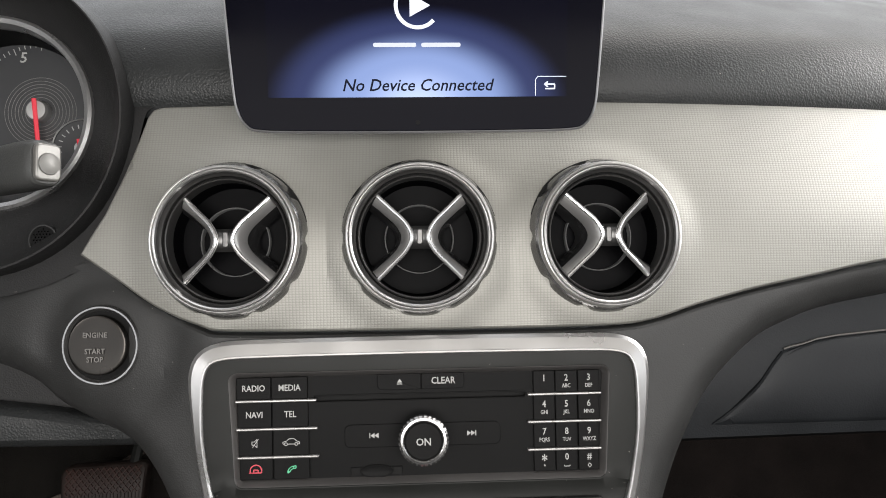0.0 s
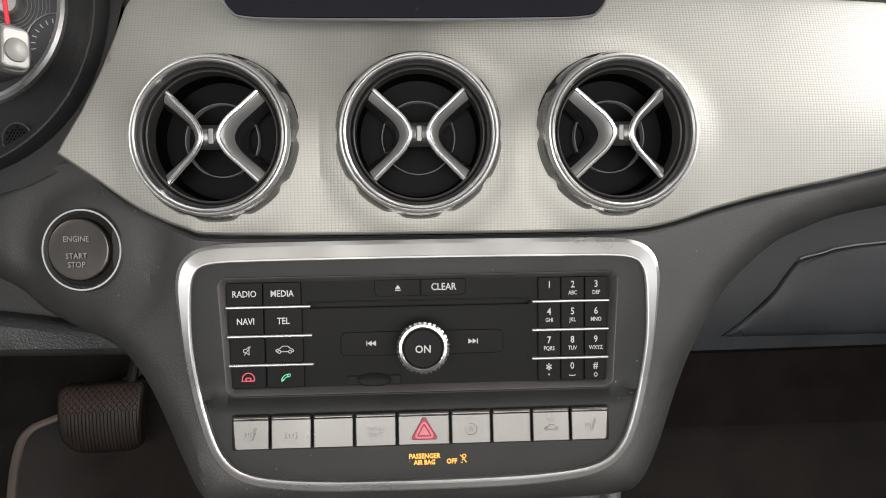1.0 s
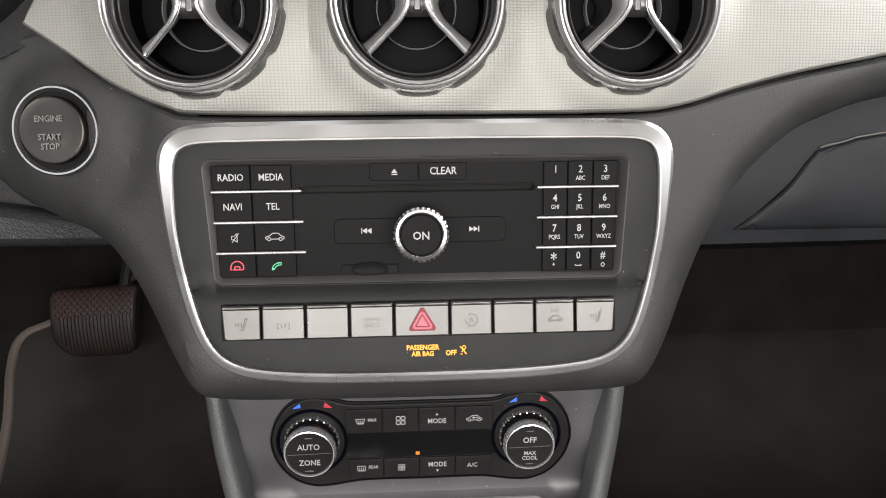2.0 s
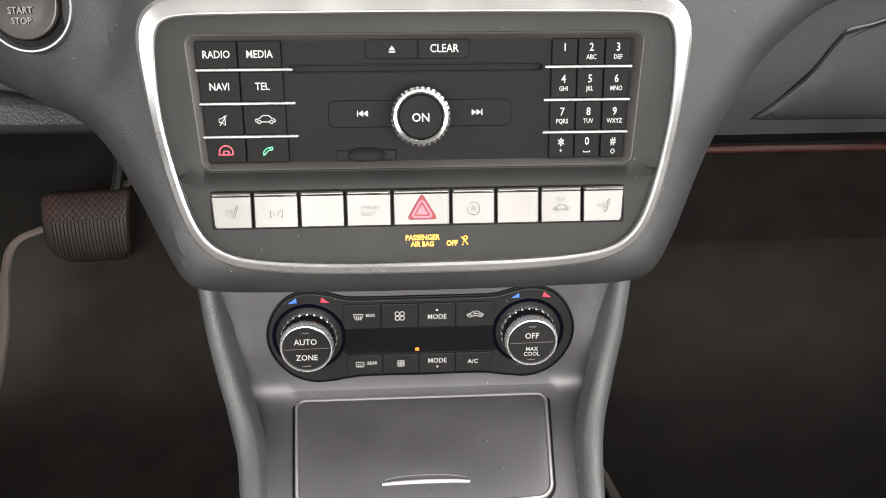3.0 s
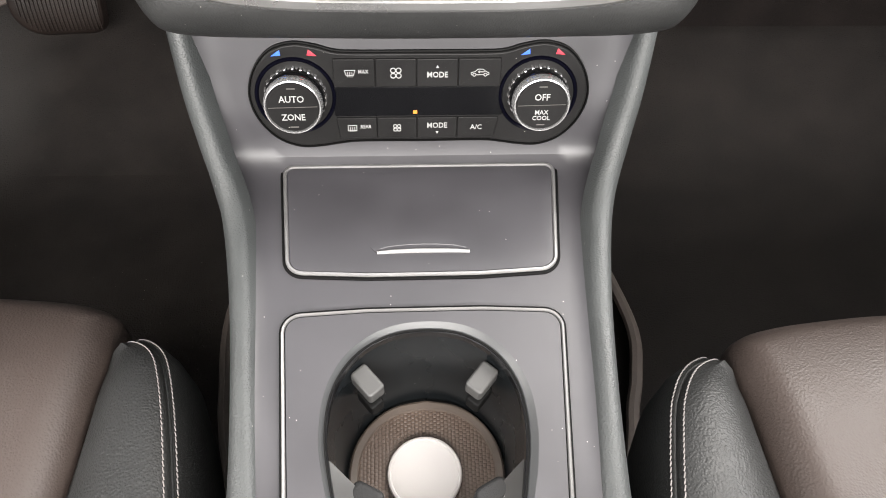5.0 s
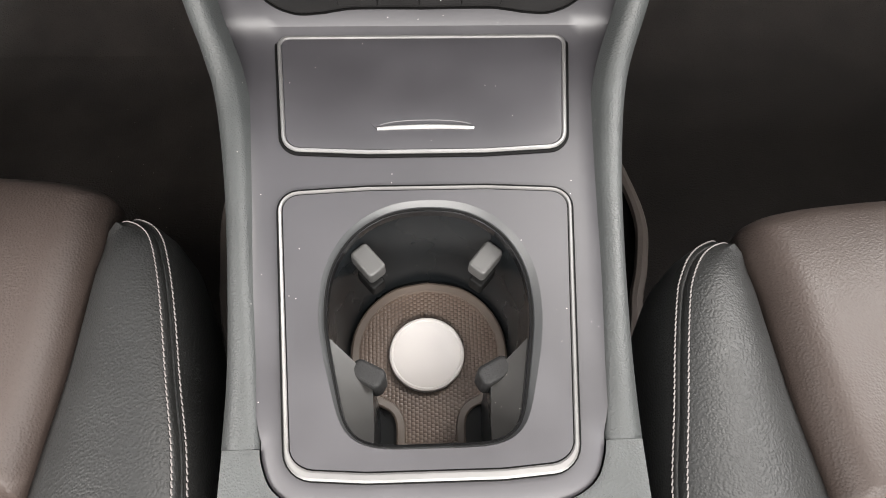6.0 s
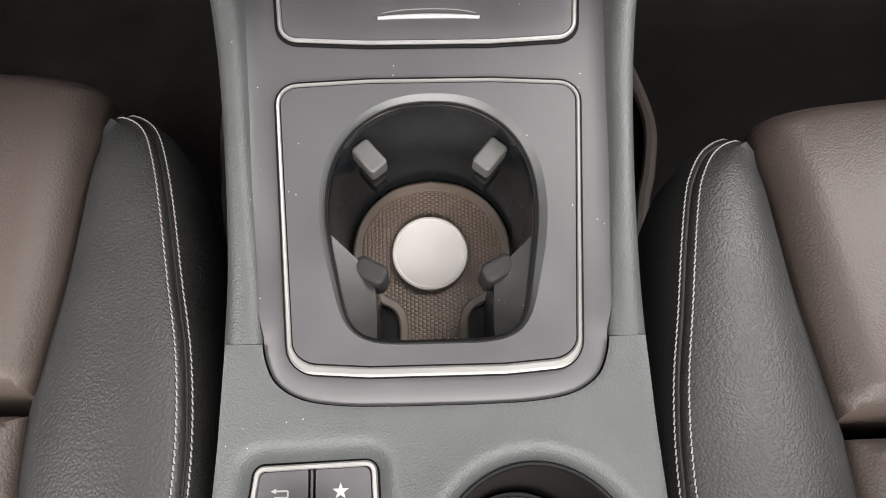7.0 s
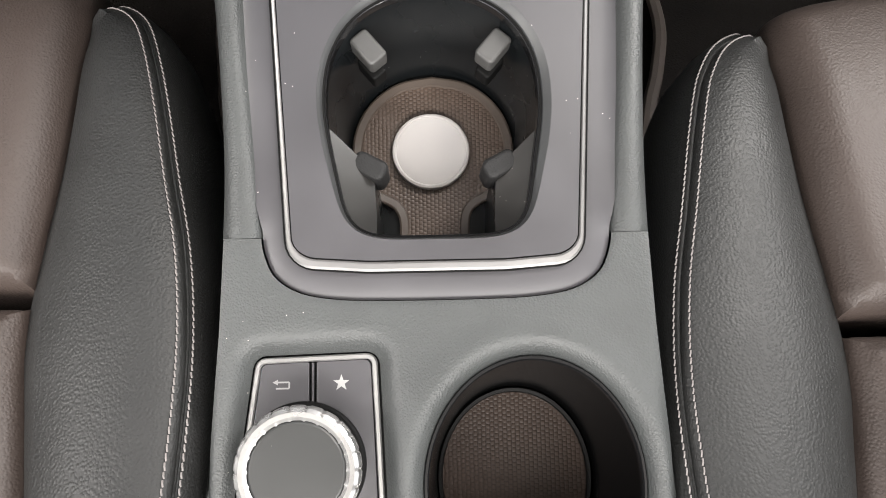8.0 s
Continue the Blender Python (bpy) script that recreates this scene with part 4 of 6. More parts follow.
# ---------------------------------------------------------------- switch strip
switches = thing("switch_strip", "row of silver switches with a red hazard button", "switch panel", STRIP)
SX = (-0.1055, -0.0845, -0.0615, -0.0385, -0.0150, 0.0146, 0.0375, 0.0600, 0.0818, 0.1040)
STRIP_LIFT = 0.0035
part("switch_well", plate(box2(-0.1062, 0.1047, -0.0380, -0.0185, 0.0012), 0.0, STRIP_LIFT - 0.0005, 0.0002), deep_black, switches)
seat_icon = [[(-0.2, -2.6), (1.2, -2.4), (2.0, 0.2), (3.0, 3.0), (2.2, 3.2), (1.0, -0.6), (-0.2, -1.6)], [(-2.6, -0.6), (-2.2, 0.3), (-2.6, 1.2)], [(-1.4, -0.6), (-1.0, 0.3), (-1.4, 1.2)], [(-0.2, -0.6), (0.2, 0.3), (-0.2, 1.2)]]
for i in range(9):
    x0, x1 = SX[i] + 0.0005, SX[i + 1] - 0.0005
    tl, tr = (0.0022 if i == 0 else 0.0008), (0.0022 if i == 8 else 0.0008)
    top = STRIP_LIFT + 0.0042
    main_o = rounded([(x0 + (0.0012 if i == 0 else 0), -0.0372), (x1 - (0.0012 if i == 8 else 0), -0.0372), (x1, -0.0192), (x0, -0.0192)], [tl, tr, 0.0008, 0.0008], 4)
    bm = plate(main_o, STRIP_LIFT - 0.001, top, 0.0007)
    plate(rounded([(x0 + 0.0002, -0.0214), (x1 - 0.0002, -0.0214), (x1 - 0.0002, -0.0190), (x0 + 0.0002, -0.0190)], [0.0003, 0.0003, 0.0008, 0.0008], 3), top - 0.001, top + 0.0007, 0.0009, bm)
    sw = part("switch", bm, silver_key, switches, "silver hazard switch" if i == 4 else "", 25)
    mx, z = (x0 + x1) / 2, top + 0.00002
    if i == 4:
        tri = part("hazard_triangle", plate(rounded([(-0.0080, -0.0342), (0.0080, -0.0342), (0.0, -0.0208)], 0.0012, 4), top - 0.001, top + 0.0007, 0.0003), hazard_red, sw, "red warning triangle")
        tri2 = rounded([(-0.0045, -0.0324), (0.0045, -0.0324), (0.0, -0.0248)], 0.0006, 3)
        part("triangle_mark", plate(grown(tri2, 0.0011), top + 0.0004, top + 0.0009, 0.0002), hazard_pink, sw, "pale inner triangle")
        part("triangle_line", rim(grown(tri2, -0.0004), [(0.0004, top + 0.0008), (0.0003, top + 0.0012), (-0.0003, top + 0.0012), (-0.0004, top + 0.0008)]), hazard_red, sw)
    elif i in (0, 8):
        strokes(seat_icon, 0.0005, print_dim, sw, mx, -0.0290, z, scale=0.0011)
    elif i == 1:
        strokes([[(-3, -1.5), (-3, 1.5), (-2.2, 1.5)], [(-3, -1.5), (-2.2, -1.5)], [(3, -1.5), (3, 1.5), (2.2, 1.5)], [(3, -1.5), (2.2, -1.5)], [(-1.2, -1), (-1.2, 1.2)], [(0.2, -1), (1.0, 0.2), (1.2, 1.2)]], 0.0004, print_dim, sw, mx, -0.0300, z, scale=0.001)
    elif i == 3:
        words("TERRAIN", 0.0028, print_dim, sw, mx, -0.0278, z, wide=0.9)
        words("SELECT", 0.0028, print_dim, sw, mx, -0.0308, z, wide=0.9)
    elif i == 5:
        words("A", 0.0042, print_dim, sw, mx, -0.0292, z)
        strokes([arc(3.2, 120, -60, 9), arc(3.2, 300, 170, 7)], 0.0004, print_dim, sw, mx, -0.0292, z, scale=0.001)
    elif i == 7:
        strokes(car_side, 0.0005, print_dim, sw, mx, -0.0305, z, scale=0.0009)
        words("DSR", 0.0026, print_dim, sw, mx, -0.0252, z)
lamp = part("airbag_lamp", plate(box2(-0.0110, 0.0260, -0.0505, -0.0405, 0.0006), -0.003, 0.001, 0.0001), face_black, switches)
words("PASSENGER", 0.0038, amber_glow, lamp, 0.0000, -0.0440, STRIP_LIFT + 0.0002, wide=0.88, bold=0.03)
words("AIR BAG", 0.0036, amber_glow, lamp, 0.0000, -0.0474, STRIP_LIFT + 0.0002, wide=0.88, bold=0.03)
words("OFF", 0.0038, amber_glow, lamp, 0.0152, -0.0472, STRIP_LIFT + 0.0002, wide=0.88, bold=0.03)
strokes([arc(0.9, 0, 360, 8, 0.6, 1.6), [(-0.6, -0.6), (0.4, 0.5), (1.4, -1.6)], [(-1.2, -1.6), (-0.2, -1.6)], [(-1.4, 2.2), (1.8, -1.6)]], 0.0005, amber_glow, lamp, 0.0215, -0.0462, STRIP_LIFT + 0.0002, scale=0.0011)

# ---------------------------------------------------------------- start button
START = RADIO @ pose(-0.1945, 0.0245, -0.0235, 0, -6, 0)
start = thing("start_button", "round engine start button in a silver ring", "push button", START)
part("ring", lathe([(0.0247, -0.004), (0.0243, 0.0032), (0.0236, 0.0044), (0.0226, 0.0044), (0.0210, 0.0024), (0.0206, -0.003)], 72, cap=False), collar_chrome, start, "satin silver ring")
part("gap", lathe([(0.0209, -0.002), (0.0209, 0.0018), (0.0005, 0.0016)], 48), deep_black, start)
start_cap = part("cap", lathe([(0.0184, -0.002), (0.0182, 0.0050), (0.0177, 0.0062), (0.0168, 0.0064), (0.010, 0.0058), (0.0005, 0.0055)], 64, -0.0008, 0.0002), button_grey, start, "dark metallic push button")
for t, y in (("ENGINE", 0.0062), ("START", -0.0036), ("STOP", -0.0086)):
    words(t, 0.0046, print_grey, start_cap, -0.002, y, 0.0063, wide=0.95)

# ---------------------------------------------------------------- microphone grille
mic = thing("microphone_grille", "small round perforated grille in the dark cover", "grille", RADIO @ pose(-0.2365, 0.0905, -0.0350, 0, -8, 0))
part("ring", lathe([(0.0098, -0.002), (0.0096, 0.0006), (0.0088, 0.0007), (0.0085, -0.001)], 40, cap=False), soft_black, mic)
mesh_holes = [circle(0.0007, 8, 0.0021 * (a + 0.5 * (b % 2)), 0.0018 * b) for a in range(-4, 5) for b in range(-4, 5) if math.hypot(0.0021 * (a + 0.5 * (b % 2)), 0.0018 * b) < 0.0075]
part("mesh", sheet([circle(0.0086, 40)] + mesh_holes, lambda x, y, d: Vector((x, y, -0.0002 + 0.0003 * math.sin(min(1, d / 0.0005)))), 0.004, (), skirt=0.0012), key_black, mic)
part("backing", lathe([(0.0085, -0.0016), (0.0004, -0.0016)], 32), deep_black, mic)

# ---------------------------------------------------------------- instruments
CLUSTER = RADIO @ pose(-0.283, 0.178, -0.060)
DX, DY = 0.0150, 0.0090
cluster = thing("instrument_dial", "rev counter dial with a chrome ring and red needle", "instrument", CLUSTER)
hood_bm = bmesh.new()
hl = [Vector((p.x + 0.283, p.y - 0.178)) for p in hood_loop]
ring_loop = circle(0.066, 72)
hood_rings = []
for t, w in ((-0.10, 0.008), (-0.06, 0.024), (-0.045, 0.0300), (-0.02, 0.0330), (0.01, 0.0332), (0.05, 0.0305), (0.30, 0.0160), (0.65, 0.004), (1.0, -0.002)):
    hood_rings.append([Vector((a.x + (b.x - a.x) * t, a.y + (b.y - a.y) * t, w - (bow(a.x - 0.283) - 0.019) * (1 - max(0, t)))) for a, b in zip(hl, ring_loop)])
rings(hood_bm, hood_rings)
part("hood", hood_bm, hood_black, cluster, "dark funnel round the dial")
part("chrome_ring", lathe([(0.0672, -0.004), (0.0660, 0.0015), (0.0640, 0.0030), (0.0612, 0.0015), (0.0597, -0.006), (0.059, -0.030)], 96, cap=False), ring_silver, cluster, "satin chrome ring")
part("dial_wall", lathe([(0.0592, -0.008), (0.0580, -0.036)], 64, cap=False), deep_black, cluster)
DZ = -0.036
dial = part("dial", lathe([(0.075, DZ), (0.0005, DZ)], 64), dial_grey, cluster, "dark grey dial face")
for k in range(7):
    r = 0.0105 + 0.0024 * k
    part("ring_line", lathe([(r, DZ + 0.0001), (r + 0.0002, DZ + 0.0003), (r + 0.0004, DZ + 0.0001)], 64, DX, DY, cap=False), dial_line, dial)
tick_bm = bmesh.new()
for k in range(61):
    a = radians(228 - 4.6 * k)
    long = 0.0050 if k % 5 == 0 else 0.0028
    bar(tick_bm, (DX + 0.0500 * math.cos(a), DY + 0.0500 * math.sin(a), DZ + 0.0002), (DX + (0.0500 - long) * math.cos(a), DY + (0.0500 - long) * math.sin(a), DZ + 0.0002), 0.0006, 0.0001)
part("scale_marks", tick_bm, print_white, dial)
words("5", 0.0105, print_white, dial, DX - 0.0125, DY + 0.0395, DZ + 0.0003, slant=0.1)
part("needle_hub", lathe([(0.0080, DZ), (0.0078, DZ + 0.006), (0.0066, DZ + 0.0075), (0.0005, DZ + 0.0077)], 40, DX, DY), satin_chrome, dial, "silver needle hub")
needle_bm = bmesh.new()
bar(needle_bm, (DX - 0.001, DY + 0.008, DZ + 0.008), (DX + 0.0025, DY - 0.034, DZ + 0.006), 0.0030, 0.0012)
part("needle", needle_bm, needle_red, dial, "red needle")
SGX, SGY = DX + 0.0295, DY - 0.0265
sub = part("small_gauge", lathe([(0.0215, DZ), (0.0213, DZ + 0.0008), (0.0203, DZ + 0.0008), (0.0201, DZ + 0.0003), (0.0004, DZ + 0.0003)], 48, SGX, SGY), dial_grey, cluster, "small gauge in the dial")
part("small_ring", lathe([(0.0216, DZ + 0.0007), (0.0211, DZ + 0.0013), (0.0205, DZ + 0.0008)], 48, SGX, SGY, cap=False), satin_chrome, sub)
st_bm = bmesh.new()
for k in range(13):
    a = radians(190 - 15 * k)
    bar(st_bm, (SGX + 0.0175 * math.cos(a), SGY + 0.0175 * math.sin(a), DZ + 0.0004), (SGX + 0.0145 * math.cos(a), SGY + 0.0145 * math.sin(a), DZ + 0.0004), 0.0007, 0.0001)
bar(st_bm, (SGX - 0.004, SGY - 0.0137, DZ + 0.0004), (SGX - 0.0005, SGY - 0.0137, DZ + 0.0004), 0.002, 0.0001)
part("small_marks", st_bm, print_white, sub)
part("small_hub", lathe([(0.0045, DZ + 0.0003), (0.0042, DZ + 0.004), (0.0004, DZ + 0.0044)], 28, SGX, SGY), satin_chrome, sub)
sn_bm = bmesh.new()
bar(sn_bm, (SGX - 0.001, SGY + 0.006, DZ + 0.0046), (SGX + 0.0015, SGY - 0.013, DZ + 0.0042), 0.0022, 0.0008)
part("small_needle", sn_bm, needle_red, sub)

# ---------------------------------------------------------------- column stalk
STALK = RADIO @ pose(-0.2045, 0.1280, 0.030, 0, -36, 0)
stalk = thing("column_stalk", "dark steering column stalk with a silver end button", "stalk", STALK)
body_bm = bmesh.new()
stalk_loops = []
for x, h, d in ((-0.095, 0.0125, 0.0100), (-0.055, 0.0135, 0.0105), (-0.022, 0.0138, 0.0106), (-0.006, 0.0132, 0.0102), (-0.002, 0.0124, 0.0094), (-0.0006, 0.0114, 0.0086)):
    stalk_loops.append([Vector((x, math.copysign(abs(math.sin(a)) ** 0.6, math.sin(a)) * h, math.copysign(abs(math.cos(a)) ** 0.6, math.cos(a)) * d)) for a in (2 * math.pi * k / 28 for k in range(28))])
rings(body_bm, stalk_loops, cap0=True, cap1=True)
part("body", body_bm, stalk_grey, stalk)
to_end = Matrix(((0, 0, 1, 0), (0, 1, 0, 0), (-1, 0, 0, 0), (0, 0, 0, 1)))
cap_bm = plate(rounded([(-0.0072, -0.0102), (0.0072, -0.0102), (0.0072, 0.0102), (-0.0072, 0.0102)], 0.0032, 5), -0.002, 0.0022, 0.0012)
cap_bm.transform(to_end)
end_btn = part("end_button", cap_bm, stalk_silver, stalk, "silver end button")
dome_bm = lathe([(0.0062, 0.0020), (0.0058, 0.0032), (0.003, 0.0038), (0.0003, 0.0040)], 32, 0.0, -0.001)
dome_bm.transform(to_end)
part("button_dome", dome_bm, stalk_silver, end_btn)

# ---------------------------------------------------------------- glove box and knee panel
part("passenger_fascia", sheet([[Vector(p) for p in ((0.13, -0.05), (0.62, -0.05), (0.62, 0.075), (0.13, 0.06))]], lambda x, y, d: Vector((x, y, -0.055 - 0.05 * (x - 0.2) - 0.25 * max(0, -0.02 - y))), 0.02), glove_dark, dashboard, "dark lower panel round the glove box")
glove_outline = spline([(0.196, -0.0415), (0.212, -0.0295), (0.229, -0.014), (0.2405, 0.0005), (0.2475, 0.0085)], 4) + spline([(0.262, 0.0120), (0.32, 0.0200), (0.62, 0.035)], 4) + [Vector((0.62, -0.044)), Vector((0.4, -0.0435))]
glove_outline = [p for p in reversed(glove_outline)]
glove = thing("glove_box", "dark grained glove box lid under the dashboard", "glove box", RADIO)
part("lid", sheet([glove_outline], lambda x, y, d: Vector((x, y, -0.0522 - 0.05 * (x - 0.2) - edge_roll(d, 0.004, 0.004) - 0.25 * max(0, -0.02 - y))), 0.012, (0.0008, 0.002, 0.004), skirt=0.02), glove_dark, glove)
# highlight on the lid's upper edge, drawn as a thin pale tube
line_bm2 = bmesh.new()
tube(line_bm2, [Vector((p.x, p.y + 0.0006, -0.0530 - 0.05 * (p.x - 0.2))) for p in spline([(0.2490, 0.0092), (0.262, 0.0122), (0.32, 0.0202), (0.62, 0.0352)], 4)], 0.0007, 6)
part("lid_highlight", line_bm2, print_dim, glove, "painted pale highlight along the lid's upper edge")
# underside coloured near black to stand in for the shade below the lid
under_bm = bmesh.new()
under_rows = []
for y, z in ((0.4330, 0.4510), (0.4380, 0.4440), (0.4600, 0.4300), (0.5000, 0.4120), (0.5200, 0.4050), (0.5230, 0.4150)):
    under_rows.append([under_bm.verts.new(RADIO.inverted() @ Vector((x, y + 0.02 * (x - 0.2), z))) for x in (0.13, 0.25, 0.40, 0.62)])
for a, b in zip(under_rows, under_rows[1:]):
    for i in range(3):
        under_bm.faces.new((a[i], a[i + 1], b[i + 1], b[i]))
part("underside", under_bm, deep_black, glove, "underside curving back from the lid, its shade put in the black colour")
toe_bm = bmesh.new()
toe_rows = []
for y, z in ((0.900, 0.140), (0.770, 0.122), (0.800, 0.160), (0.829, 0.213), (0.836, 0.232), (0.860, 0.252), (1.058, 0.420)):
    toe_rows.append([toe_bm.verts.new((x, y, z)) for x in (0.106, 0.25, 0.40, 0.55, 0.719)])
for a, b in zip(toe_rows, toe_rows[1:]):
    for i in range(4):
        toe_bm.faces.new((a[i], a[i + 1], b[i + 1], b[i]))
single("trim_footwell", toe_bm, shaded_carpet, "dark carpeted toe board of the passenger footwell", "toe board", kind="structure", angle=40)
lip_bm2 = bmesh.new()
tube(lip_bm2, [(0.106, 0.8300, 0.219), (0.40, 0.8295, 0.219), (0.719, 0.8300, 0.219)], 0.0048, 10)
single("trim_footwell_edge", lip_bm2, edge_red, "dark red-brown edge of the toe board", "edge trim", kind="structure", angle=60)
# flat dark sheet in place of the shaded space above the knee panel
part("knee_backing", sheet([rounded([(-0.60, -0.036), (-0.168, -0.036), (-0.168, 0.02), (-0.60, 0.03)], 0.01, 4)], lambda x, y, d: Vector((x, y, -0.072)), 0.02), hood_black, dashboard, "dark sheet standing in for the shade under the steering column")
part("knee_panel", sheet([spline([(-0.60, -0.040), (-0.30, -0.0425), (-0.168, -0.043), (-0.160, -0.034), (-0.200, -0.026), (-0.260, -0.016), (-0.34, -0.010), (-0.60, -0.006)], 4, True)], lambda x, y, d: Vector((x, y, -0.060 + 0.010 * math.sin((y + 0.054) / 0.05 * 3.1) - edge_roll(d, 0.008, 0.008))), 0.008, (0.001, 0.003, 0.006), skirt=0.02), pad_black, dashboard, "dark knee panel under the steering column")

# ---------------------------------------------------------------- console trim with the climate panel
K_DIR, C_DIR = Vector((0.9847, 0.1742)), Vector((0.2756, 0.9613))
prof_pts = [Vector((0.1255, 0.272)) + K_DIR * s for s in (-0.04, -0.02, 0.0, 0.05, 0.10, 0.15, 0.19, 0.218)] + [Vector((0.3525, 0.3145)), Vector((0.3575, 0.3205)), Vector((0.3600, 0.3290))] + [Vector((0.372, 0.377)) + C_DIR * q for q in (-0.035, -0.015, 0.0, 0.02, 0.045)]
prof = spline(prof_pts, 6)
prof_s = [-0.04]
for a, b in zip(prof, prof[1:]):
    prof_s.append(prof_s[-1] + (b - a).length)
S_END = prof_s[-1]


def console_point(x, s, w):
    y, z = float(np.interp(s, prof_s, [p.x for p in prof])), float(np.interp(s, prof_s, [p.y for p in prof]))
    y1, z1 = float(np.interp(s + 0.004, prof_s, [p.x for p in prof])), float(np.interp(s + 0.004, prof_s, [p.y for p in prof]))
    y0, z0 = float(np.interp(s - 0.004, prof_s, [p.x for p in prof])), float(np.interp(s - 0.004, prof_s, [p.y for p in prof]))
    t = Vector((y1 - y0, z1 - z0)).normalized()
    if x < 0:
        x -= 0.0045 * max(0.0, min(1.0, (s - 0.05) / 0.2)) * min(1.0, abs(x) / 0.1) ** 2
    return Vector((x, y - t.y * w, z + t.x * w))


half_w = soft_curve([(-0.05, 0.076), (0.0, 0.0775), (0.05, 0.0825), (0.10, 0.0865), (0.15, 0.0905), (0.20, 0.0975), (0.235, 0.104), (0.27, 0.110), (0.30, 0.114), (0.36, 0.118)])
low_curve = [(p.x, p.y) for p in spline([(0.0, -0.0168), (0.020, -0.0167), (0.042, -0.0159), (0.0592, -0.0128), (0.0705, -0.0056), (0.0755, 0.0050), (0.0770, 0.0150)], 5)]
console_low = [Vector((-x, y)) for x, y in reversed(low_curve)] + [Vector(p) for p in low_curve[1:]]
console_half = low_curve + [(half_w(s), s) for s in (0.03, 0.06, 0.09, 0.12, 0.15, 0.18, 0.21, 0.235, 0.26, 0.285)] + [(half_w(S_END - 0.002), S_END - 0.002), (0.0, S_END - 0.002)]
console_outline = mirrored([Vector(p) for p in console_half])
cup_lip = mirrored(spline([(0.0, 0.0108), (0.020, 0.0108), (0.0310, 0.0122), (0.0378, 0.0162), (0.0412, 0.0230), (0.0442, 0.0363), (0.0475, 0.053), (0.0502, 0.070), (0.0490, 0.090), (0.0435, 0.1045), (0.034, 0.1160), (0.020, 0.1240), (0.010, 0.1261), (0.0, 0.1268)], 8))
console_trim = thing("console_trim", "satin dark console panel curving up to the dashboard", "console panel")
for p in cup_lip:
    p.x *= float(np.interp(p.y, (0.02, 0.05, 0.07), (1.0, 0.97, 0.962))) if p.x > 0 else 1.0
cup_lip = eased(cup_lip)
cup_hole = grown(cup_lip, 0.006)
part("trim_skin", sheet([console_outline, cup_hole], lambda x, s, d: console_point(x, s, (0.0018 + 0.0040 * max(0.0, min(1.0, (s - 0.08) / 0.12)) ** 2) * max(0.0, 1 - max(0.0, half_w(s) - abs(x)) / (0.008 + 0.06 * max(0.0, min(0.1, s - 0.12)))) ** 2 * (1 - 0.75 * math.exp(-((s - 0.233) / 0.022) ** 2)) * min(1.0, max(0.0, (s - 0.03) / 0.05)) + (-0.0020 * max(0.0, 1 - line_distance(x, s, console_low) / 0.012) ** 2 if s < 0.03 else 0)), 0.007, (0.002, 0.005, 0.009, 0.013)), satin_panel, console_trim)

# rails and the grey console body
body = thing("centre_console", "grey grained centre console with raised side rails", "centre console")
for side in (-1, 1):
    bm = bmesh.new()
    loops = []
    more = 1 if side < 0 else 0
    K = lambda x, s, w: CONSOLE @ Vector((side * (x + more * 0.0045 * max(0.0, min(1.0, (s - 0.05) / 0.2))), s, w))
    C = lambda x, v, w: CLIMATE @ Vector((side * (x + more * 0.0045), v, w))
    inner = spline([K(0.0775, 0.0115, 0.0002), K(0.0815, 0.05, 0.0035), K(0.0860, 0.10, 0.006), K(0.0890, 0.15, 0.008), K(0.0945, 0.195, 0.014), C(0.1035, -0.045, 0.022), C(0.1100, -0.020, 0.016), C(0.1148, 0.012, 0.010), C(0.1180, 0.045, 0.004)], 5)
    outer = spline([K(0.0950, 0.0115, -0.0012), K(0.0953, 0.05, 0.0002), K(0.0975, 0.10, 0.002), K(0.1015, 0.15, 0.004), K(0.1080, 0.195, 0.010), C(0.1170, -0.045, 0.019), C(0.1222, -0.020, 0.013), C(0.1262, 0.012, 0.007), C(0.1290, 0.045, 0.001)], 5)
    for i, (a, b) in enumerate(zip(inner, outer)):
        up = (inner[min(i + 1, len(inner) - 1)] - inner[max(i - 1, 0)]).normalized()
        n = up.cross(b - a).normalized()
        if n.z < 0 and n.y > 0 or n.dot(Vector((0, -0.5, 1))) < 0:
            n = -n
        out = Vector((side, 0, 0))
        f = i / (len(inner) - 1)
        low = 0.16 if f < 0.5 else 0.10
        sec = [a - n * 0.012 - out * 0.001, a - n * 0.003, a - n * 0.0005 + out * 0.0012, a.lerp(b, 0.3) + n * 0.0018, a.lerp(b, 0.65) + n * 0.0016, b - out * 0.001 - n * 0.001, b + out * 0.0005 - n * 0.0045, b + out * 0.0005 - n * 0.014, b - out * 0.003 + Vector((0, 0.0, -0.05)), b - out * 0.003 + Vector((0, 0.0, -min(low + 0.10, b.z - 0.02)))]
        loops.append(sec)
    vs = [[bm.verts.new(q) for q in sec] for sec in loops]
    for a, b in zip(vs, vs[1:]):
        for k in range(len(a) - 1):
            bm.faces.new((a[k], a[k + 1], b[k + 1], b[k]))
    part("side_rail", bm, rail_grey, body, "raised soft-touch side rail", 60)

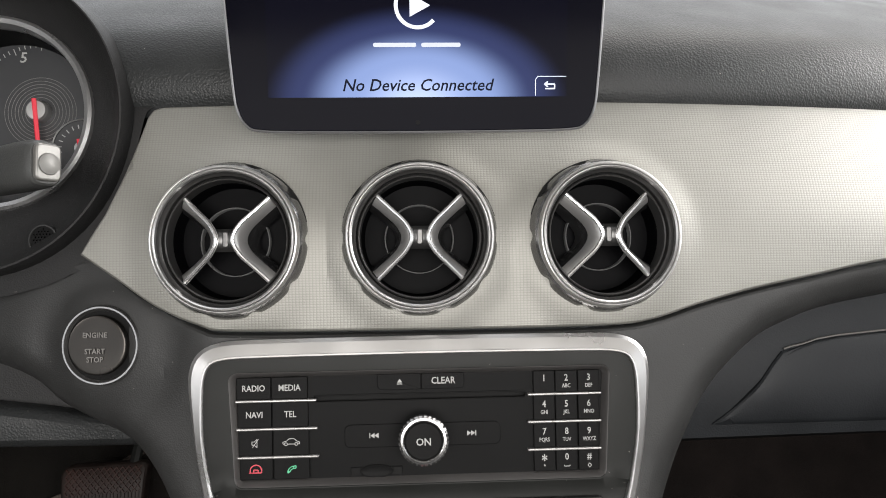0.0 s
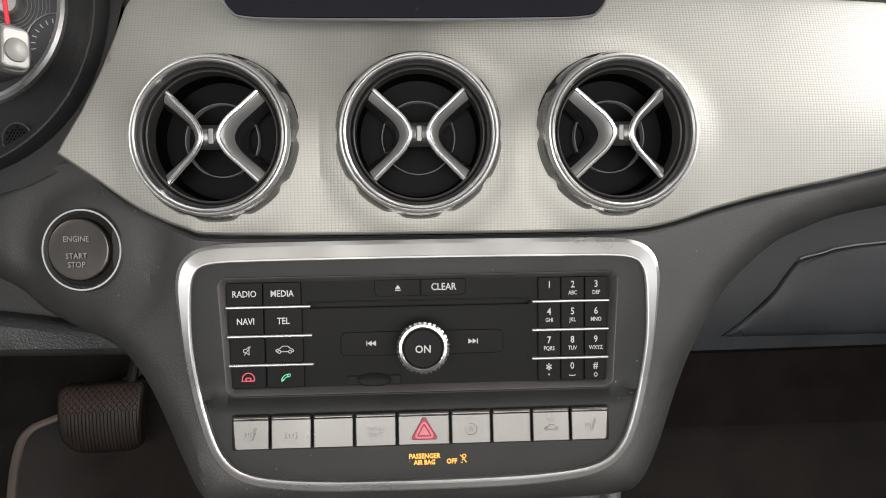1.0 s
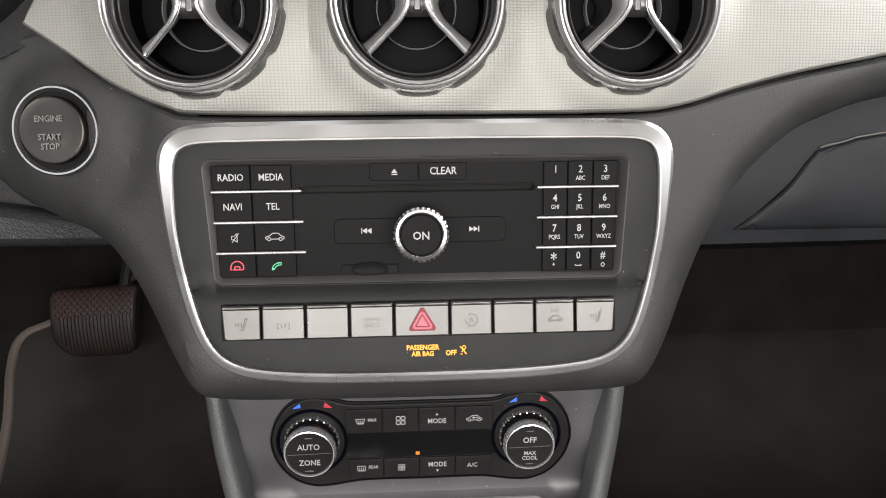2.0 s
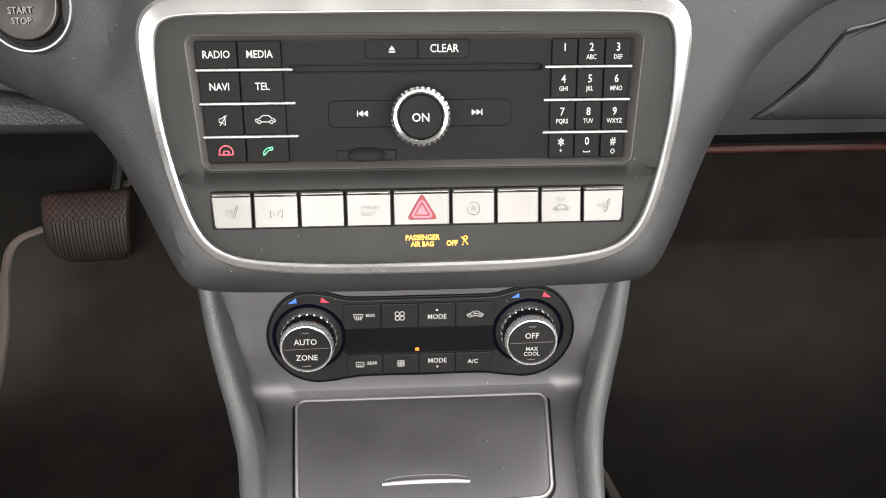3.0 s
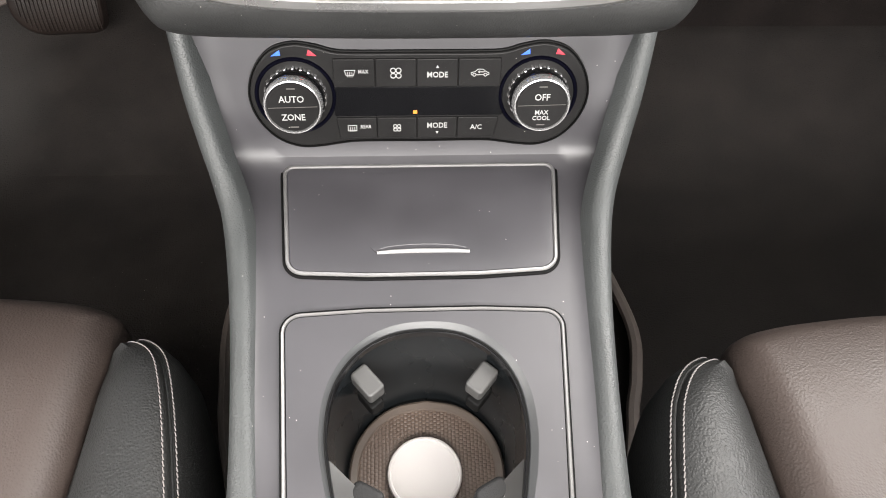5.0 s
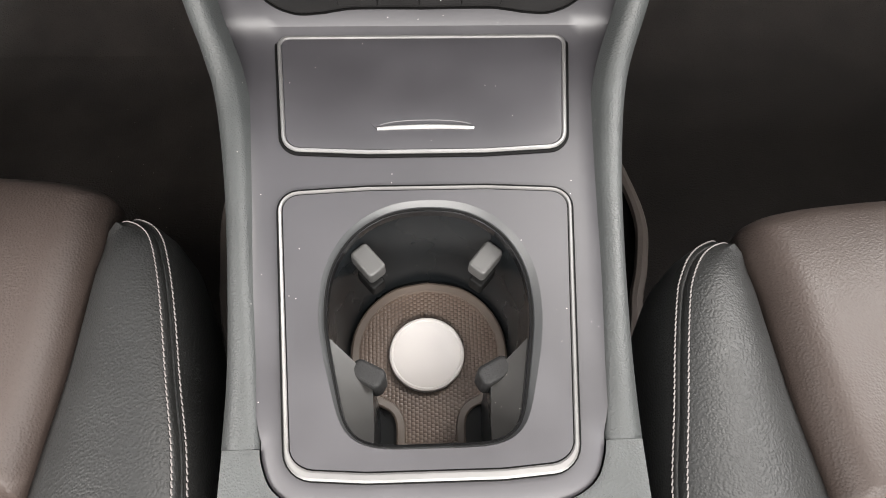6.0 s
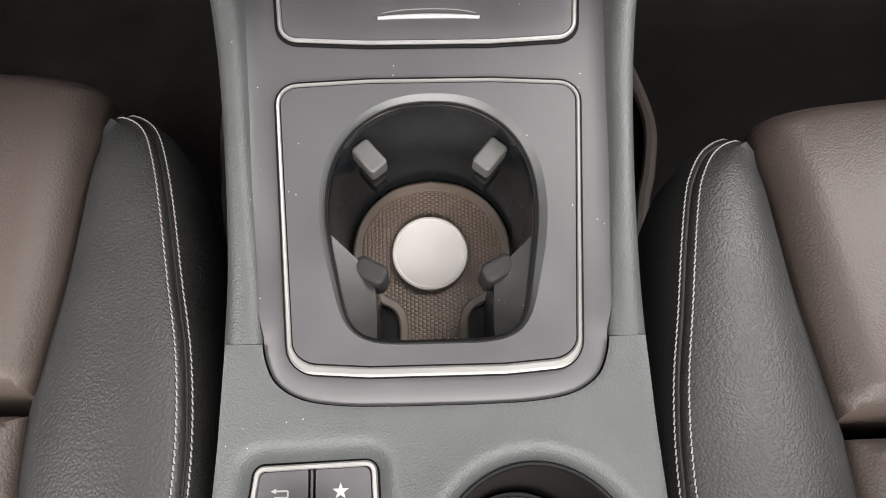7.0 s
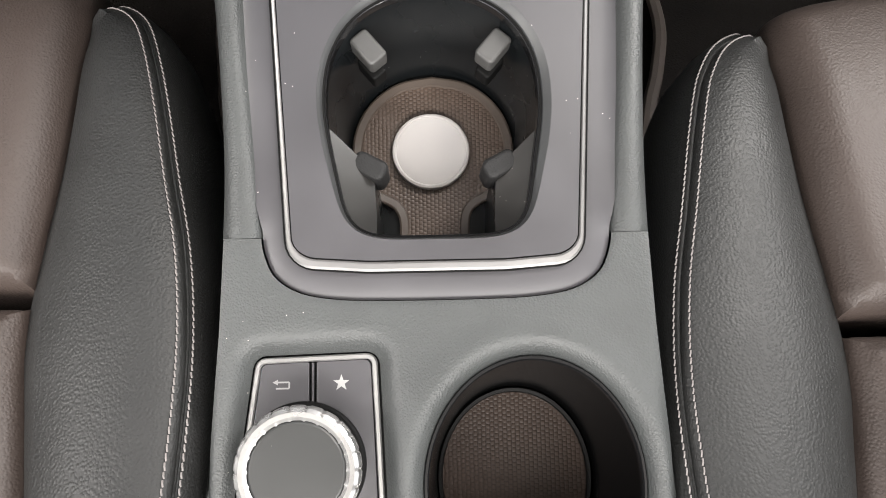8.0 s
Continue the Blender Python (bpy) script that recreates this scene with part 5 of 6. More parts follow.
ctl_recess = rounded([(-0.0930, -0.135), (-0.0220, -0.135), (-0.0264, -0.0384), (-0.0806, -0.0397)], [0.008, 0.008, 0.006, 0.006], 5)
cup2_hole = [Vector((0.0398 + 0.0475 * math.cos(a), -0.0970 + 0.0550 * math.sin(a))) for a in (2 * math.pi * k / 64 for k in range(64))]
low_half = [(0.1010, -0.20), (0.0995, -0.10), (0.0965, -0.06), (0.0945, -0.03), (0.0932, 0.0112), (0.0770, 0.0112)] + [(x + 0.0004 * (x > 0), y - 0.0004) for x, y in reversed(low_curve) if y < 0.0105]
low_console = mirrored([Vector((0.0, -0.20))] + [Vector(p) for p in low_half])


def low_console_w(x, s, d):
    w = 0.0012 - edge_roll(max(0.0, 0.0985 - abs(x)), 0.008, 0.006)
    ctl = edge_distance([(x, s)], [ctl_recess])[0]
    w -= 0.008 * max(0.0, 1 - ctl / 0.011) ** 2.2
    c2 = max(0.0, math.hypot((x - 0.0398) / 0.0475, (s + 0.0970) / 0.0550) - 1) * 0.049
    w += 0.0022 * math.exp(-((c2 - 0.008) / 0.006) ** 2) - 0.004 * max(0.0, 1 - c2 / 0.010) ** 2 - edge_roll(c2, 0.004, 0.003)
    trim_gap = line_distance(x, s, console_low)
    w -= edge_roll(trim_gap, 0.005, 0.0016) if s > -0.03 else 0
    return CONSOLE @ Vector((x, s, w))


part("console_skin", sheet([low_console, ctl_recess, cup2_hole], low_console_w, 0.0065, (0.001, 0.0025, 0.0045, 0.007, 0.010)), rail_grey, body, "grey grained console top", 60)
for side in (-1, 1):
    side_bm = bmesh.new()
    pts = [(side * 0.101, -0.20), (side * 0.0995, -0.10), (side * 0.0965, -0.06), (side * 0.0945, -0.03), (side * 0.0935, 0.0115)]
    top_row = [side_bm.verts.new(CONSOLE @ Vector((x, s, -0.0025))) for x, s in pts]
    mid_row = [side_bm.verts.new(CONSOLE @ Vector((x + side * 0.003, s, -0.02))) for x, s in pts]
    low_row = [side_bm.verts.new(Vector((side * 0.125, (CONSOLE @ Vector((x, s, 0))).y, 0.02))) for x, s in pts]
    for ra, rb in ((top_row, mid_row), (mid_row, low_row)):
        for i in range(len(pts) - 1):
            side_bm.faces.new((ra[i], ra[i + 1], rb[i + 1], rb[i]))
    part("console_side", side_bm, soft_black, body, "dark lower console side", 60)
single("tunnel", slab(-0.105, 0.105, 0.16, 1.06, 0.0, 0.16), carpet, "carpeted tunnel under the console", "tunnel", kind="structure")

# ---------------------------------------------------------------- climate panel
climate = thing("climate_panel", "black climate control panel with two chrome knobs", "climate control", CLIMATE)
KX, KY = 0.0665, -0.0235
clim_half = spline([(0.0, -0.0505), (0.034, -0.0503), (0.046, -0.0515), (0.056, -0.0530), (0.0680, -0.0532), (0.0800, -0.0480), (0.0890, -0.0370), (0.0925, -0.0235), (0.0890, -0.0095), (0.0800, 0.0015), (0.0680, 0.0055), (0.056, 0.0040), (0.046, 0.0012), (0.034, 0.0005), (0.0, 0.0005)], 5)
clim_outline = mirrored(clim_half)
part("panel", plate(clim_outline, -0.004, 0.0022, 0.0012), climate_black, climate)
part("panel_edge", rim(grown(clim_outline, 0.0006), [(0.0008, -0.002), (0.0006, 0.0018), (0.0, 0.0020), (-0.0005, 0.0012)], close=False), deep_black, climate)
part("display_window", plate(box2(-0.0475, 0.0455, -0.0355, -0.0185, 0.0006), 0.0, 0.0026, 0.0003), window_gloss, climate, "dark display window")
part("lit_indicator", plate(box2(-0.0042, -0.0018, -0.0343, -0.0322, 0.0003), 0.0020, 0.0028, 0.0001), led_orange, climate, "small lit amber lamp")
CX = (-0.0470, -0.0243, -0.0020, 0.0205, 0.0440)
fan = [arc(1.0, 0, 360, 8, dx * 1.05, dy * 1.05) for dx in (-1, 1) for dy in (-1, 1)]
for i in range(4):
    x0, x1 = CX[i] + 0.0002, CX[i + 1] - 0.0002
    for top_row, (y0, y1) in ((True, (-0.0180, -0.0022)), (False, (-0.0485, -0.0360))):
        o = rounded([(x0 + (0.0015 if i == 0 and not top_row else 0), y0), (x1 - (0.0025 if i == 3 and not top_row else 0), y0), (x1, y1), (x0, y1)], 0.0006, 3)
        b = part("button", plate(o, 0.0, 0.0036, 0.0006), climate_black, climate)
        mx, my, z = (x0 + x1) / 2, (y0 + y1) / 2, 0.0037
        if i == 2:
            words("MODE", 0.0045, print_white, b, mx, my + (-0.0012 if top_row else 0.0012), z, wide=0.9)
            yy = my + (0.0035 if top_row else -0.0030)
            sg = 1 if top_row else -1
            shape([[(-0.9 * sg, -0.7 * sg), (0.9 * sg, -0.7 * sg), (0, 0.9 * sg)]], print_white, b, mx, yy, z, scale=0.001)
        elif i == 1:
            strokes(fan, 0.0005, print_white, b, mx, my, z, scale=0.0014 if top_row else 0.0010)
        elif i == 0:
            strokes([[(-2.6, 1.4), (2.2, 1.4), (1.4, -1.0), (-1.8, -1.0), (-2.6, 1.4)], [(-1.2, -1.8), (-1.2, 0.6)], [(-0.2, -1.8), (-0.2, 0.6)], [(0.8, -1.8), (0.8, 0.6)]] if top_row else [[(-2.4, -1.2), (-2.4, 1.4), (1.6, 1.4), (1.6, -1.2), (-2.4, -1.2)], [(-1.4, -1.8), (-1.4, 0.6)], [(-0.4, -1.8), (-0.4, 0.6)], [(0.6, -1.8), (0.6, 0.6)]], 0.0004, print_white, b, mx - 0.0020, my, z, scale=0.0012)
            words("MAX" if top_row else "REAR", 0.0030, print_white, b, mx + 0.0050, my + 0.0008, z, wide=0.85)
        elif top_row:
            strokes(car_side + [[(-1, 1.4), (2.2, 1.4)], [(-1, 1.4), (0, 2), (-1, 1.4), (0, 0.8)]], 0.0004, print_white, b, mx, my - 0.0012, z, scale=0.00115)
        else:
            words("A/C", 0.0040, print_white, b, mx - 0.001, my, z, wide=1.0)
for side, texts in ((-1, ("AUTO", "ZONE")), (1, ("OFF", "MAX"))):
    cx = side * KX - 0.0015
    part("knob_well", lathe([(0.0225, 0.0015), (0.0215, 0.0034), (0.0205, 0.0030), (0.0195, 0.0018)], 64, cx, KY, cap=False), gloss_black, climate)
    kn = part("knob", lathe([(0.0158, 0.0118), (0.0161, 0.0130), (0.0159, 0.0150), (0.0155, 0.0164), (0.0149, 0.0175), (0.0143, 0.0177), (0.0138, 0.0160)], 216, cx, KY, cap=False, wave=lambda a, z: 1 - (0.020 * (math.cos(36 * a) > 0.3) if 0.0125 < z < 0.0172 else 0)), knurl_bright, climate, "knurled chrome temperature knob")
    part("rib_ring", lathe([(0.0172, 0.001), (0.0171, 0.0040), (0.0166, 0.0052), (0.0160, 0.0054)], 240, cx, KY, cap=False, wave=lambda a, z: 1 - 0.05 * (math.cos(24 * a) < 0.55)), knurl_bright, kn, "short chrome ribs at the knob's foot")
    part("knob_core", lathe([(0.0165, 0.0012), (0.0163, 0.0090), (0.0158, 0.0122), (0.0150, 0.0140)], 72, cx, KY, cap=False, wave=lambda a, z: 1 - 0.012 * (math.cos(24 * a) < 0.2)), rim_gloss, kn, "gloss black ribbed core")
    kc = part("knob_face", lathe([(0.0141, 0.0145), (0.0140, 0.0166), (0.0134, 0.0172), (0.0004, 0.0175)], 64, cx, KY), climate_black, kn, "black rocker face of the knob")
    words(texts[0], 0.0052, print_white, kc, cx - 0.0002, KY + 0.0046, 0.0177, wide=0.92)
    if side < 0:
        words("ZONE", 0.0050, print_white, kc, cx, KY - 0.0056, 0.0177, wide=0.92)
    else:
        words("MAX", 0.0036, print_white, kc, cx, KY - 0.0040, 0.0177, wide=0.95)
        words("COOL", 0.0036, print_white, kc, cx, KY - 0.0073, 0.0177, wide=0.95)
    line_bm = bmesh.new()
    bar(line_bm, (cx - 0.0130, KY - 0.0002, 0.01735), (cx + 0.0130, KY + 0.0004, 0.01735), 0.0004, 0.0002)
    bar(line_bm, (cx - 0.0022, KY + 0.0105, 0.0174), (cx + 0.0022, KY + 0.0105, 0.0174), 0.0007, 0.0002)
    bar(line_bm, (cx - 0.0022, KY - 0.0112, 0.0174), (cx + 0.0022, KY - 0.0112, 0.0174), 0.0007, 0.0002)
    part("face_lines", line_bm, print_dim, kn)
    shape([[(-2.6, -1.5), (2.6, -1.0), (2.3, 2.0), (0.6, 0.8)][::1]], print_blue, climate, cx - 0.0085, 0.0005, 0.00225, "cold_mark", 0.001)
    shape([[(-2.6, -1.0), (2.8, -1.5), (-1.6, 2.2)]], print_red, climate, cx + 0.0105, 0.0005, 0.00225, "warm_mark", 0.001)

# ---------------------------------------------------------------- storage lid
lid_thing = thing("storage_lid", "satin dark storage compartment lid with a chrome edge", "compartment lid", CONSOLE)
lid_outline = rounded([(-0.0735, 0.1595), (-0.030, 0.1572), (0.030, 0.1572), (0.0725, 0.1595), (0.0785, 0.2300), (-0.0795, 0.2300)], [0.010, 0.05, 0.05, 0.010, 0.006, 0.006], 6)
part("gap", plate(grown(lid_outline, 0.0018), -0.004, 0.0010, 0.0003), deep_black, lid_thing)
handle_slot = mirrored([Vector((0.0, 0.1714)), Vector((0.013, 0.1714)), Vector((0.0246, 0.1712))] + spline([(0.0230, 0.1738), (0.0170, 0.1752), (0.0085, 0.1760), (0.0, 0.1762)], 4))
part("lid", sheet([grown(lid_outline, -0.0018), handle_slot], lambda x, y, d: Vector((x, y, 0.0018 - edge_roll(d, 0.0012, 0.0006))), 0.008, (0.0005, 0.0012), skirt=0.003), satin_panel, lid_thing)
part("edge", rim(lid_outline, [(0.0, -0.001), (0.0002, 0.0018), (-0.0004, 0.0026), (-0.0014, 0.0026), (-0.0019, 0.0018), (-0.0020, -0.001)]), frame_silver, lid_thing, "thin chrome edge")
part("handle_well", plate(grown(handle_slot, 0.0006), -0.006, 0.0014, 0.0003), satin_panel, lid_thing)
part("handle", plate(mirrored([Vector(p) for p in ((0.0, 0.1711), (0.009, 0.17105), (0.018, 0.17085), (0.0252, 0.1705), (0.0254, 0.1722), (0.018, 0.1730), (0.009, 0.1734), (0.0, 0.1736))]), -0.002, 0.0028, 0.0008), lid_shine, lid_thing, "bright chrome finger lip")

# ---------------------------------------------------------------- cup holder insert
cup = thing("cup_holder", "dark cup holder insert with a chrome frame", "cup holder", CONSOLE)
frame_outline = rounded([(-0.0650, -0.0015), (-0.030, -0.0040), (0.030, -0.0040), (0.0635, -0.0015), (0.0725, 0.1355), (0.030, 0.1378), (-0.030, 0.1378), (-0.0745, 0.1355)], [0.013, 0.06, 0.06, 0.013, 0.010, 0.06, 0.06, 0.010], 6)
part("gap", rim(frame_outline, [(0.0012, -0.003), (0.0011, 0.0019), (0.0, 0.0019), (0.0, -0.003)]), deep_black, cup)
fr_n = grown(frame_outline, -1.0)
wide_low = lambda p: 0.85 + 1.35 * max(0.0, min(1.0, (0.012 - p.y) / 0.013))
fr_bm = bmesh.new()
rings(fr_bm, [[Vector((p.x + (q.x - p.x) * d * wide_low(p), p.y + (q.y - p.y) * d * wide_low(p), z)) for p, q in zip(frame_outline, fr_n)] for d, z in ((0.0, -0.001), (-0.0002, 0.0020), (0.0003, 0.0028), (0.0013, 0.0026), (0.0017, 0.0019), (0.0018, -0.001))], close=True)
part("frame", fr_bm, frame_silver, cup, "satin chrome frame")
plate_outline = [p + (q - p) * (0.0018 * wide_low(p) + 0.0005) for p, q in zip(frame_outline, fr_n)]
part("inner_gap", rim(plate_outline, [(0.0007, -0.001), (0.0007, 0.0014), (-0.0003, 0.0014), (-0.0003, -0.001)]), deep_black, cup)
lip_wide = lambda p: 0.35 + 0.65 * max(0.0, min(1.0, (p.y - 0.012) / 0.04))
lean = lambda p, q: 1 + 0.25 * (q - p).normalized().x
lip_out = [p + (q - p) * (0.0036 * lip_wide(p) * lean(p, q)) for p, q in zip(cup_lip, grown(cup_lip, 1.0))]


def insert_w(x, y, d):
    return Vector((x, y, 0.0018))


part("top_plate", sheet([plate_outline, lip_out], insert_w, 0.012, (0.001,)), satin_panel, cup)
lip_bm = bmesh.new()
lg = grown(cup_lip, 1.0)
lip_loops = []
for d, z in ((0.0038, 0.0019), (0.0024, 0.0008), (0.0010, -0.0004), (0.0004, -0.0016), (-0.0004, -0.004)):
    lip_loops.append([Vector((p.x + (q.x - p.x) * d * lip_wide(p) * lean(p, q), p.y + (q.y - p.y) * d * lip_wide(p) * lean(p, q), z)) for p, q in zip(cup_lip, lg)])
rings(lip_bm, lip_loops)
part("lip", lip_bm, lip_grey, cup, "chamfered lip of the cup well")
part("lip_groove", rim(cup_lip, [(0.0007, -0.0030), (0.0006, -0.0009), (-0.0003, -0.0011), (-0.0004, -0.0040)], close=False), deep_black, cup)
part("lip_bead", rim(cup_lip, [(-0.0002, -0.0040), (-0.0003, -0.0012), (-0.0007, -0.0009), (-0.0011, -0.0013), (-0.0013, -0.0060)], close=False), rim_gloss, cup, "thin gloss edge of the well")
well_bm = bmesh.new()
well_loops = []
for t, w in ((0.0, -0.003), (0.15, -0.012), (0.45, -0.032), (0.8, -0.056), (1.0, -0.0675)):
    row = []
    for p in cup_lip:
        a = math.atan2(p.y - 0.068, p.x)
        r = math.hypot(p.x, p.y - 0.068)
        target = Vector((0.0440 * math.cos(a), 0.0675 + 0.0440 * math.sin(a)))
        if p.y < 0.052:
            target = Vector((p.x * 0.86, p.y + 0.006))
        row.append(Vector((p.x + (target.x - p.x) * t, p.y + (target.y - p.y) * t, w)))
    well_loops.append(row)
rings(well_bm, well_loops, cap1=True)
part("well", well_bm, well_black, cup, "dark plastic cup well", 60)
mat_half = spline([(0.0, 0.0155), (0.0165, 0.0155), (0.0180, 0.0170), (0.0182, 0.0300), (0.0215, 0.0370), (0.0300, 0.0420), (0.0385, 0.0500), (0.0425, 0.0640), (0.0405, 0.0810), (0.0320, 0.0955), (0.0180, 0.1055), (0.0, 0.1090)], 5)
cup_mat_outline = mirrored(mat_half)
part("liner", plate(cup_mat_outline, -0.0675, -0.0655, 0.0010), cup_rubber, cup, "patterned rubber liner")
part("liner_rim", rim(cup_mat_outline, [(0.0004, -0.0675), (0.0004, -0.0645), (-0.0006, -0.0640), (-0.0040, -0.0645), (-0.0047, -0.0656)], close=False), plain_rubber, cup)
for side in (-1, 1):
    x = side * 0.0305 if side < 0 else 0.0287
    finger = rounded([(-0.0052, -0.0085), (0.0052, -0.0085), (0.0052, 0.0085), (-0.0052, 0.0085)], 0.0022, 4)
    rot = Matrix.Rotation(radians(side * -40), 2)
    fb = plate([rot @ p + Vector((x, 0.1035)) for p in finger], -0.0195, -0.0095, 0.0016)
    rear_finger = part("spring_finger", fb, finger_grey, cup, "sprung grey plastic finger")
    part("finger_base", plate([rot @ (p * 0.8) + Vector((x - side * 0.001, 0.0985)) for p in finger], -0.030, -0.020, 0.0015), deep_black, rear_finger, "dark slot under the finger")
    wing_bm = bmesh.new()
    outer_pts = [(side * 0.0478, 0.062), (side * 0.0452, 0.045), (side * 0.0418, 0.027), (side * 0.0370, 0.0160)]
    inner_pts = [(side * 0.0300, 0.0465), (side * 0.0285, 0.0400), (side * 0.0278, 0.0250), (side * 0.0280, 0.0125)]
    ro = [wing_bm.verts.new((x_, y_, -0.0045)) for x_, y_ in outer_pts]
    ri = [wing_bm.verts.new((x_, y_, -0.017 - 0.002 * k)) for k, (x_, y_) in enumerate(inner_pts)]
    for k in range(3):
        wing_bm.faces.new((ro[k], ro[k + 1], ri[k + 1], ri[k]))
    part("side_guide", wing_bm, guide_grey, cup, "sloping guide in the cup well")
    wall_bm = bmesh.new()
    ri = [wall_bm.verts.new((x_, y_, -0.017 - 0.002 * k)) for k, (x_, y_) in enumerate(inner_pts)]
    rb = [wall_bm.verts.new((x_ - side * 0.001, y_, -0.066)) for x_, y_ in inner_pts]
    for k in range(3):
        wall_bm.faces.new((ri[k], ri[k + 1], rb[k + 1], rb[k]))
    part("guide_wall", wall_bm, well_black, cup, "dark upright wall under the guide")
    f2 = rounded([(-0.0052, -0.0085), (0.0052, -0.0085), (0.0052, 0.0085), (-0.0052, 0.0085)], 0.0038, 6)
    rot2 = Matrix.Rotation(radians(side * -62), 2)
    part("spring_finger", plate([rot2 @ p + Vector((side * 0.0305, 0.0470)) for p in f2], -0.034, -0.0125, 0.0026), hood_black, cup, "sprung plastic finger")
disc = thing("white_disc", "flat white round disc lying in the cup holder", "disc", CONSOLE @ pose(-0.0013, 0.0672, -0.0655))
part("disc_body", lathe([(0.0200, 0.0), (0.0205, 0.0003), (0.0206, 0.0033), (0.0202, 0.0042), (0.0192, 0.0045), (0.0186, 0.0043), (0.0183, 0.0036)], 72, cap=False), disc_white, disc, "smooth raised white rim")
part("disc_face", lathe([(0.0186, 0.0030), (0.0185, 0.0038), (0.0181, 0.0039), (0.0120, 0.00385), (0.0004, 0.0038)], 72), disc_face, disc, "flat white face")

# ---------------------------------------------------------------- rotary controller
control = thing("rotary_controller", "rotary menu controller with two flat buttons and a silver knob", "controller", CONSOLE @ pose(0, 0, -0.0075))
ctl_outline = rounded([(-0.0920, -0.135), (-0.0235, -0.135), (-0.0278, -0.0395), (-0.0795, -0.0410)], [0.006, 0.006, 0.0045, 0.0045], 5)
part("bed", plate(grown(ctl_outline, 0.0035), -0.006, -0.0012, 0.0005), deep_black, control)
part("frame", rim(ctl_outline, [(0.0004, -0.003), (0.0004, 0.0010), (-0.0002, 0.0018), (-0.0016, 0.0018), (-0.0021, 0.0010), (-0.0021, -0.003)]), chrome, control, "chrome frame")
SPLIT = -0.0553
b_left = part("button", plate(rounded([(-0.0886, -0.128), (SPLIT - 0.0017, -0.128), (SPLIT - 0.0017, -0.0424), (-0.0776, -0.0432)], [0.001, 0.001, 0.001, 0.003], 4), -0.002, 0.0008, 0.0005), satin_panel, control)
b_right = part("button", plate(rounded([(SPLIT + 0.0015, -0.128), (-0.0265, -0.128), (-0.0302, -0.0418), (SPLIT + 0.0015, -0.0424)], [0.001, 0.001, 0.003, 0.001], 4), -0.002, 0.0008, 0.0005), satin_panel, control)
part("divider", plate(box2(SPLIT - 0.0006, SPLIT + 0.0004, -0.0700, -0.0428, 0.0002), -0.002, 0.0006, 0.0002), satin_panel, control)
strokes([[(3.6, 1.2), (3.6, -1.6), (-2.4, -1.6)], [(3.6, 1.2), (-2.8, 1.2)]], 0.0007, print_white, b_left, -0.0690, -0.0522, 0.00085, scale=0.00095)
shape([[(-1.6, 2.4), (-1.6, 0.0), (-4.0, 1.2)]], print_white, b_left, -0.0690, -0.0522, 0.00085, scale=0.00095)
star = []
for k in range(10):
    r = 3.9 if k % 2 == 0 else 1.55
    star.append((r * math.cos(radians(90 + 36 * k)), r * math.sin(radians(90 + 36 * k))))
shape([star], print_white, b_right, -0.0430, -0.0518, 0.00085, scale=0.00095)
KCX, KCY = -0.0592, -0.0862
ck = part("knob", lathe([(0.0238, -0.001), (0.0246, 0.008), (0.0258, 0.0115), (0.0263, 0.0145), (0.0261, 0.0170), (0.0252, 0.0190), (0.0236, 0.0200), (0.0216, 0.0199), (0.0202, 0.0188)], 264, KCX, KCY, cap=False, wave=lambda a, z: 1 - (0.022 * max(0.0, math.cos(22 * a)) ** 6 if 0.010 < z < 0.0195 else 0)), controller_silver, control, "knurled silver ring")
part("knob_top", lathe([(0.0204, 0.0165), (0.0200, 0.0182), (0.0190, 0.0188), (0.010, 0.0192), (0.0004, 0.0193)], 64, KCX, KCY), knob_grey, ck, "dark satin knob top")
part("knob_skirt", lathe([(0.0270, 0.0005), (0.0268, 0.0024), (0.0258, 0.0032), (0.0236, 0.0034)], 72, KCX, KCY, cap=False), deep_black, control)

# ---------------------------------------------------------------- second cup well
cup2 = thing("round_cup_well", "deep black round cup well in the console", "cup holder", CONSOLE)
cw_bm = bmesh.new()
cw_loops = []
for t, w in ((0.0, -0.0035), (0.02, -0.006), (0.10, -0.014), (0.55, -0.045), (1.0, -0.0735)):
    cw_loops.append([Vector((p.x + (0.0386 + (p.x - 0.0398) * 0.83 - p.x) * t, p.y + (-0.1035 + (p.y + 0.0970) * 0.83 - p.y) * t, w)) for p in cup2_hole])
rings(cw_bm, cw_loops, cap1=True)
part("well", cw_bm, well_gloss, cup2)
part("rim_edge", rim(cup2_hole, [(0.0004, -0.0036), (-0.0002, -0.0026), (-0.0012, -0.0026), (-0.0018, -0.0036), (-0.0020, -0.0065)], close=False), rim_gloss, cup2, "gloss black rounded rim")
liner2 = [Vector((0.0382 + 0.0382 * math.cos(a), -0.1030 + 0.0440 * math.sin(a))) for a in (2 * math.pi * k / 56 for k in range(56))]
part("liner", plate(liner2, -0.0735, -0.0705, 0.001), shaded_rubber, cup2, "patterned rubber liner")
part("liner_rim", rim(liner2, [(0.0010, -0.0735), (0.0008, -0.0685), (-0.0008, -0.0690), (-0.0014, -0.0705)], close=False), deep_black, cup2)

# ---------------------------------------------------------------- seats


